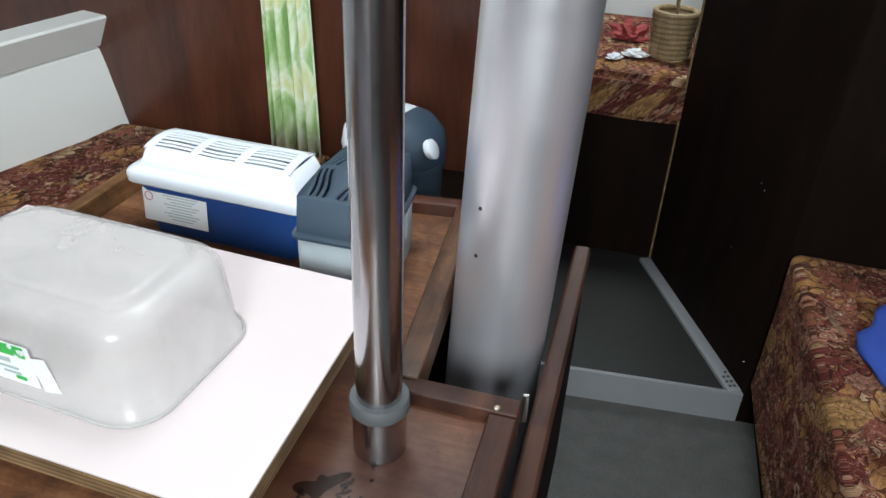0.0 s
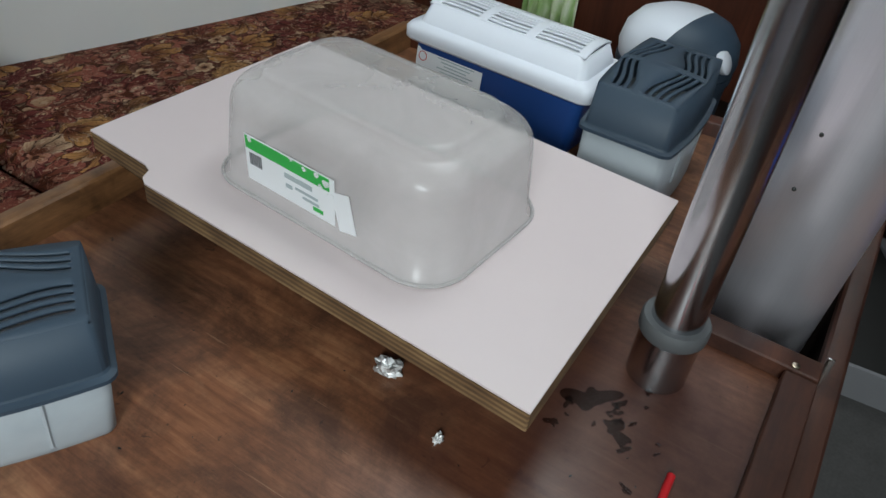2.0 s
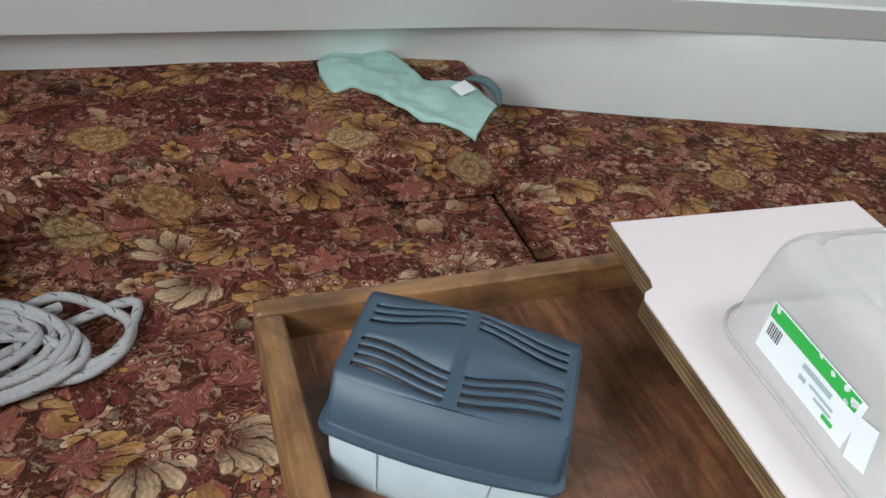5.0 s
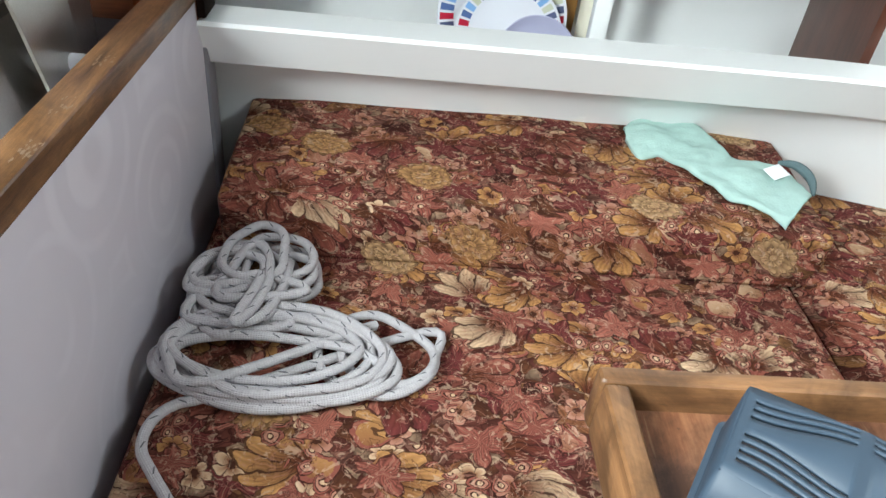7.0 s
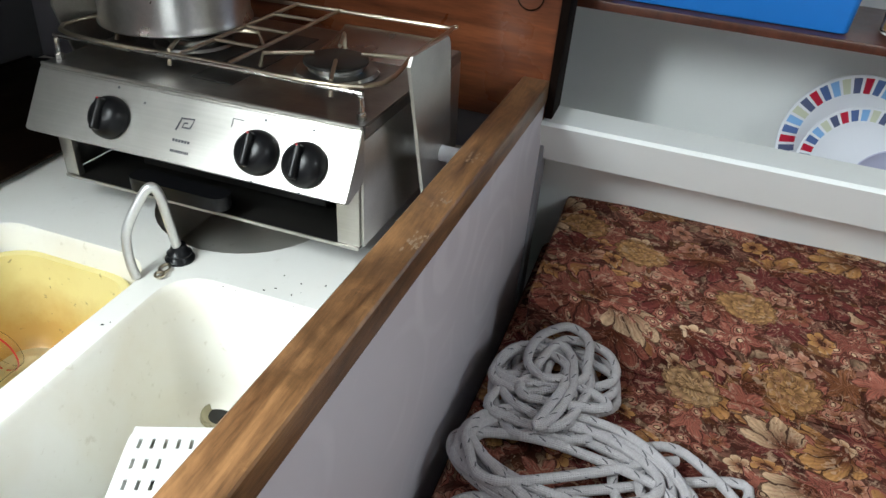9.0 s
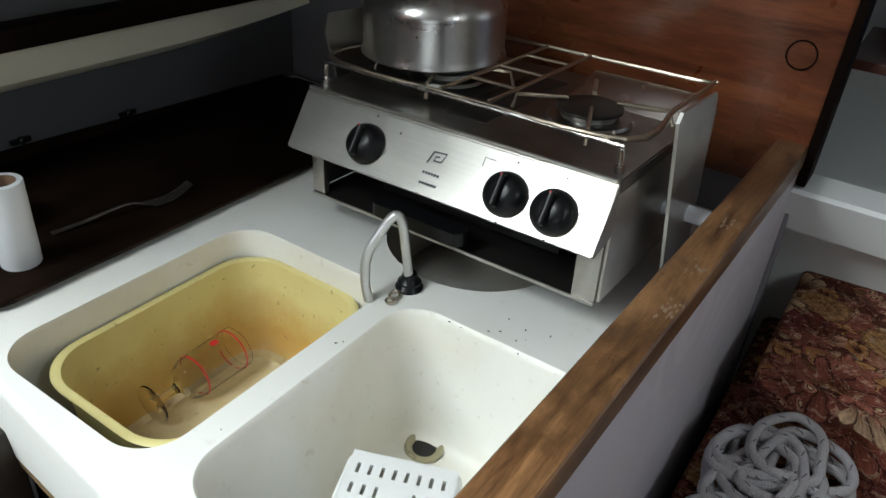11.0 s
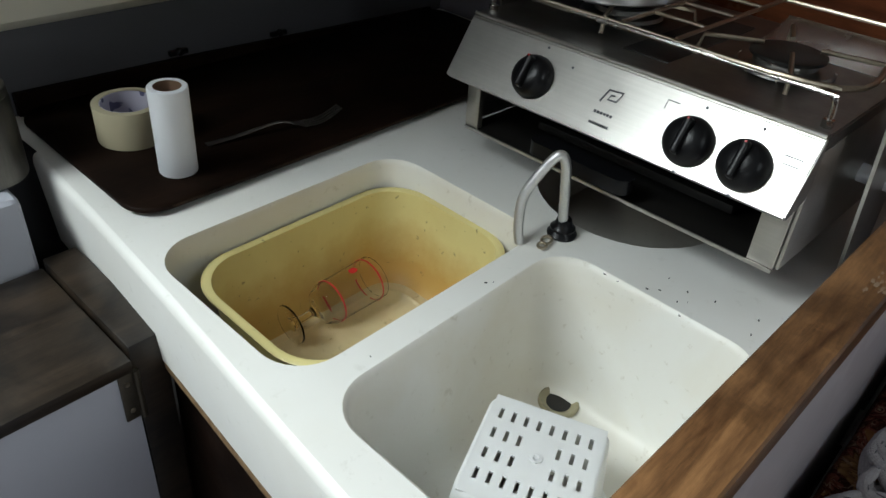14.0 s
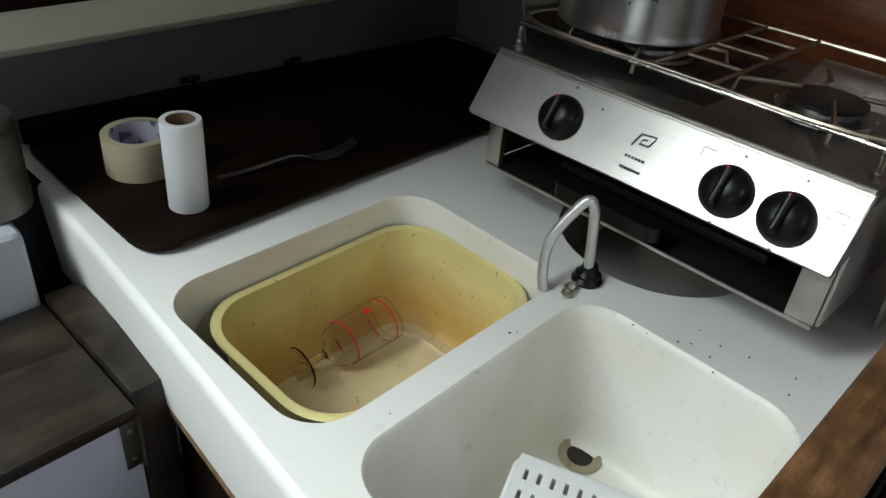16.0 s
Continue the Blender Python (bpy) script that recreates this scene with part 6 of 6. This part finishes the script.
def thin_white():
    k = Nodes("thin_white_plastic")
    col = k.mix(k.noise(k.coords(), 30, 4), (0.80, 0.80, 0.77), (0.87, 0.87, 0.85))
    k.b.inputs["Subsurface Radius"].default_value = (1, 1, 0.95)
    return k.done(col, 0.38, 0.0, Subsurface_Weight=0.6, Subsurface_Scale=0.01)


BASKET = thin_white()


def colander():
    t = thing("draining_basket", pose(-0.742, -0.715, 0.606, 0, 0, 22) @ Matrix.Diagonal((1.06, 1.06, 1.0, 1)), "upturned white plastic draining basket with slots", "draining basket")
    rings = [rrect(0.01, 0, 0.205, 0.150, 0.03, 0.0), rrect(0.01, 0, 0.209, 0.154, 0.03, 0.004), rrect(0.01, 0, 0.19, 0.14, 0.026, 0.007), rrect(0, 0, 0.128, 0.118, 0.016, 0.118), rrect(0, 0, 0.120, 0.110, 0.013, 0.1235)]
    ob = part("sides", loft(rings, False, False), BASKET, t, angle=50)
    ob.modifiers.new("thickness", "SOLIDIFY").thickness = 0.002
    bm = bmesh.new()
    xs, ys = [-0.060], [-0.055]
    for i in range(4):
        xs += [-0.0445 + 0.025 * i, -0.0315 + 0.025 * i]
    for j in range(8):
        ys += [-0.0464 + 0.0125 * j, -0.0425 + 0.0125 * j]
    xs.append(0.060)
    ys.append(0.055)
    g = [[bm.verts.new((x, y, 0.1235)) for y in ys] for x in xs]
    for i in range(len(xs) - 1):
        for j in range(len(ys) - 1):
            hole = i % 2 == 1 and j % 2 == 1 and not (i in (3, 5) and 6 < j < 10)
            if hole:
                continue
            bm.faces.new((g[i][j], g[i + 1][j], g[i + 1][j + 1], g[i][j + 1]))
    ob = part("slotted_base", bm, BASKET, t, "white base with rows of slots", smooth=False)
    ob.modifiers.new("thickness", "SOLIDIFY").thickness = 0.003
    part("centre_boss", lathe([(0.006, 0.1235), (0.006, 0.1248), (0.003, 0.125), (0.002, 0.1243)], 20), BASKET, t)
    for j in range(8):
        y = -0.042 + 0.012 * j
        bm = loft([[(0.0675, y - 0.0022, 0.108), (0.0675, y + 0.0022, 0.108), (0.0650, y + 0.0022, 0.108), (0.0650, y - 0.0022, 0.108)],
                   [(0.0845, y - 0.0022, 0.050), (0.0845, y + 0.0022, 0.050), (0.082, y + 0.0022, 0.050), (0.082, y - 0.0022, 0.050)]])
        part("side_slot", bm, INK, t, "dark narrow side slot")
    return t


colander()

glass = thing("stemmed_glass", Matrix.Translation((-0.738, -1.096, 0.645)) @ Matrix.Rotation(radians(-88), 4, "Y") @ Matrix.Rotation(radians(0), 4, "Z"), "clear stemmed glass with red bands lying in the bowl", "drinking glass")
prof = [(0.002, 0.0), (0.027, 0.001), (0.028, 0.003), (0.010, 0.005), (0.0045, 0.010), (0.0045, 0.034), (0.010, 0.042), (0.024, 0.050), (0.030, 0.062), (0.0315, 0.145), (0.030, 0.145), (0.0285, 0.064), (0.022, 0.053), (0.004, 0.047)]
part("glass", lathe(prof, 40), GLASS, glass)
for z in (0.068, 0.134):
    part("red_band", lathe([(0.0302 + 0.0012 * (z > 0.1), z), (0.0310 + 0.0010 * (z > 0.1), z + 0.0003), (0.0310 + 0.0010 * (z > 0.1), z + 0.0022), (0.0302 + 0.0012 * (z > 0.1), z + 0.0025)], 40, False, False), RED, glass, "thin red printed band")
part("red_emblem", loft([rrect(0, 0, 0.012, 0.010, 0.004, z) for z in (0.0, 0.0006)]), RED, glass, "small red printed emblem").matrix_local = Matrix.Translation((0.0318, 0, 0.108)) @ Matrix.Rotation(radians(90), 4, "Y")

def printed_core():
    k = Nodes("printed_core")
    v = k.coords()
    blob = k.ramp(k.noise(v, 48, 2, 0.5, 0.3), [(0.56, (0, 0, 0)), (0.59, (1, 1, 1))])
    return k.done(k.mix(k.math("MULTIPLY", blob, 0.85), (0.46, 0.44, 0.52), (0.035, 0.035, 0.12)), 0.6)


tape = thing("masking_tape", pose(-0.706, -1.382, 0.809), "roll of cream masking tape standing on the worktop", "tape roll")
part("tape", lathe([(0.034, 0.0), (0.043, 0.0), (0.0432, 0.001), (0.0432, 0.049), (0.043, 0.05), (0.034, 0.05)], 48, False, False), TAPE, tape)
part("core", lathe([(0.0325, 0.0005), (0.0338, 0.0005), (0.0338, 0.0495), (0.0325, 0.0495), (0.0325, 0.0005)], 48, False, False), printed_core(), tape, "printed grey cardboard core")
roll = thing("paper_roll", pose(-0.706, -1.268, 0.809), "slim roll of white paper standing on end", "paper roll")
part("paper", lathe([(0.0165, 0.0), (0.0228, 0.0), (0.0235, 0.001), (0.0235, 0.111), (0.0225, 0.112), (0.0165, 0.112)], 44, False, False), PAPER, roll)
part("core", lathe([(0.0158, 0.0005), (0.0164, 0.0005), (0.0164, 0.1115), (0.0158, 0.1115), (0.0158, 0.0005)], 44, False, False), CARD, roll, "brown cardboard core")

fork = thing("fork", pose(-0.766, -1.301, 0.8095, 0, 0, 173), "dull steel table fork lying on the dark worktop", "fork")
h = spline([(0, 0, 0.001), (0.04, -0.002, 0.003), (0.10, -0.006, 0.010), (0.125, -0.012, 0.006), (0.14, -0.014, 0.002)], 8)
bm = loft([[p + Vector((0, s * w, dz)) for s, dz in ((-1, 0), (-0.5, 0.0015), (0.5, 0.0015), (1, 0), (0, -0.0006))] for p, w in zip(h, [0.0058 - 0.0032 * min(1, i / 16) + (0.0082 if i > 28 else 0.008 * max(0, i - 22) / 6) for i in range(len(h))])])
part("handle", bm, STEEL_DIRTY, fork)
for k in range(4):
    o = -0.0085 + 0.0057 * k
    part("tine", tube(spline([(0.138, -0.014 + o, 0.003), (0.165, -0.013 + o, 0.002), (0.19, -0.008 + o * 0.9, 0.006), (0.205, -0.004 + o * 0.8, 0.010)], 5), 0.0013, 8), STEEL_DIRTY, fork)

for cx, cz in ((-0.875, 0.834), (-1.066, 0.826)):
    c = thing("wall_clip", pose(cx, -1.553, cz), "small black clip on the galley wall", "clip", "wall clips")
    part("clip", box(-0.016, 0.016, 0.0, 0.008, -0.004, 0.004, 0.002), BLACK, c)
    part("screw_head", lathe([(0.006, 0), (0.006, 0.006), (0.003, 0.008)], 14), BLACK, c).matrix_local = pose(0, 0.006, 0.002, -90)

# aft step locker beside the counter
locker = thing("companion_locker", Matrix(), "white step locker with a weathered hinged timber lid", "locker")
part("lid", box(-0.545, -0.18, -1.345, -1.122, 0.672, 0.690, 0.003), GREY_WOOD, locker, "weathered brown timber lid")
part("front", box(-0.547, -0.18, -1.35, -1.132, 0.0, 0.671, 0.004), GREY_BOX, locker, "white painted front")
part("back_box", box(-0.545, -0.18, -1.62, -1.351, 0.0, 0.790, 0.012, 3), GREY_BOX, locker, "white moulded upper box")
part("post", box(-0.592, -0.5485, -1.352, -1.135, 0.0, 0.698, 0.004), GREY_WOOD, locker, "dark worn timber post")
hinge = part("hinge", box(-0.5475, -0.528, -1.1315, -1.1285, 0.595, 0.668, 0.001), brushed("dark_hinge", (0.16, 0.14, 0.11), 0.45), locker, "tarnished metal hinge")
part("knuckle", tube([(-0.5485, -1.127, 0.594), (-0.5485, -1.127, 0.669)], 0.004, 10), bpy.data.materials["dark_hinge"], hinge)
for z in (0.61, 0.652):
    part("screw", lathe([(0.0035, 0), (0.003, 0.0012), (0.001, 0.0014)], 10), BRASSY, hinge).matrix_local = pose(-0.537, -1.1284, z, -90)
can = thing("steel_canister", pose(-0.535, -1.425, 0.791), "dull steel canister on the white box", "canister")
CAN_STEEL = brushed("dark_canister_steel", (0.20, 0.19, 0.17), 0.42, (1, 1, 0.1), 0.3, 0.9, 0.7)
part("body", lathe([(0.046, 0.0), (0.048, 0.002), (0.048, 0.098), (0.045, 0.103)], 40), CAN_STEEL, can)
part("lid", lathe([(0.0455, 0.1035), (0.047, 0.106), (0.046, 0.115), (0.040, 0.118), (0.004, 0.119)], 40), CAN_STEEL, can, "dark press-on lid")
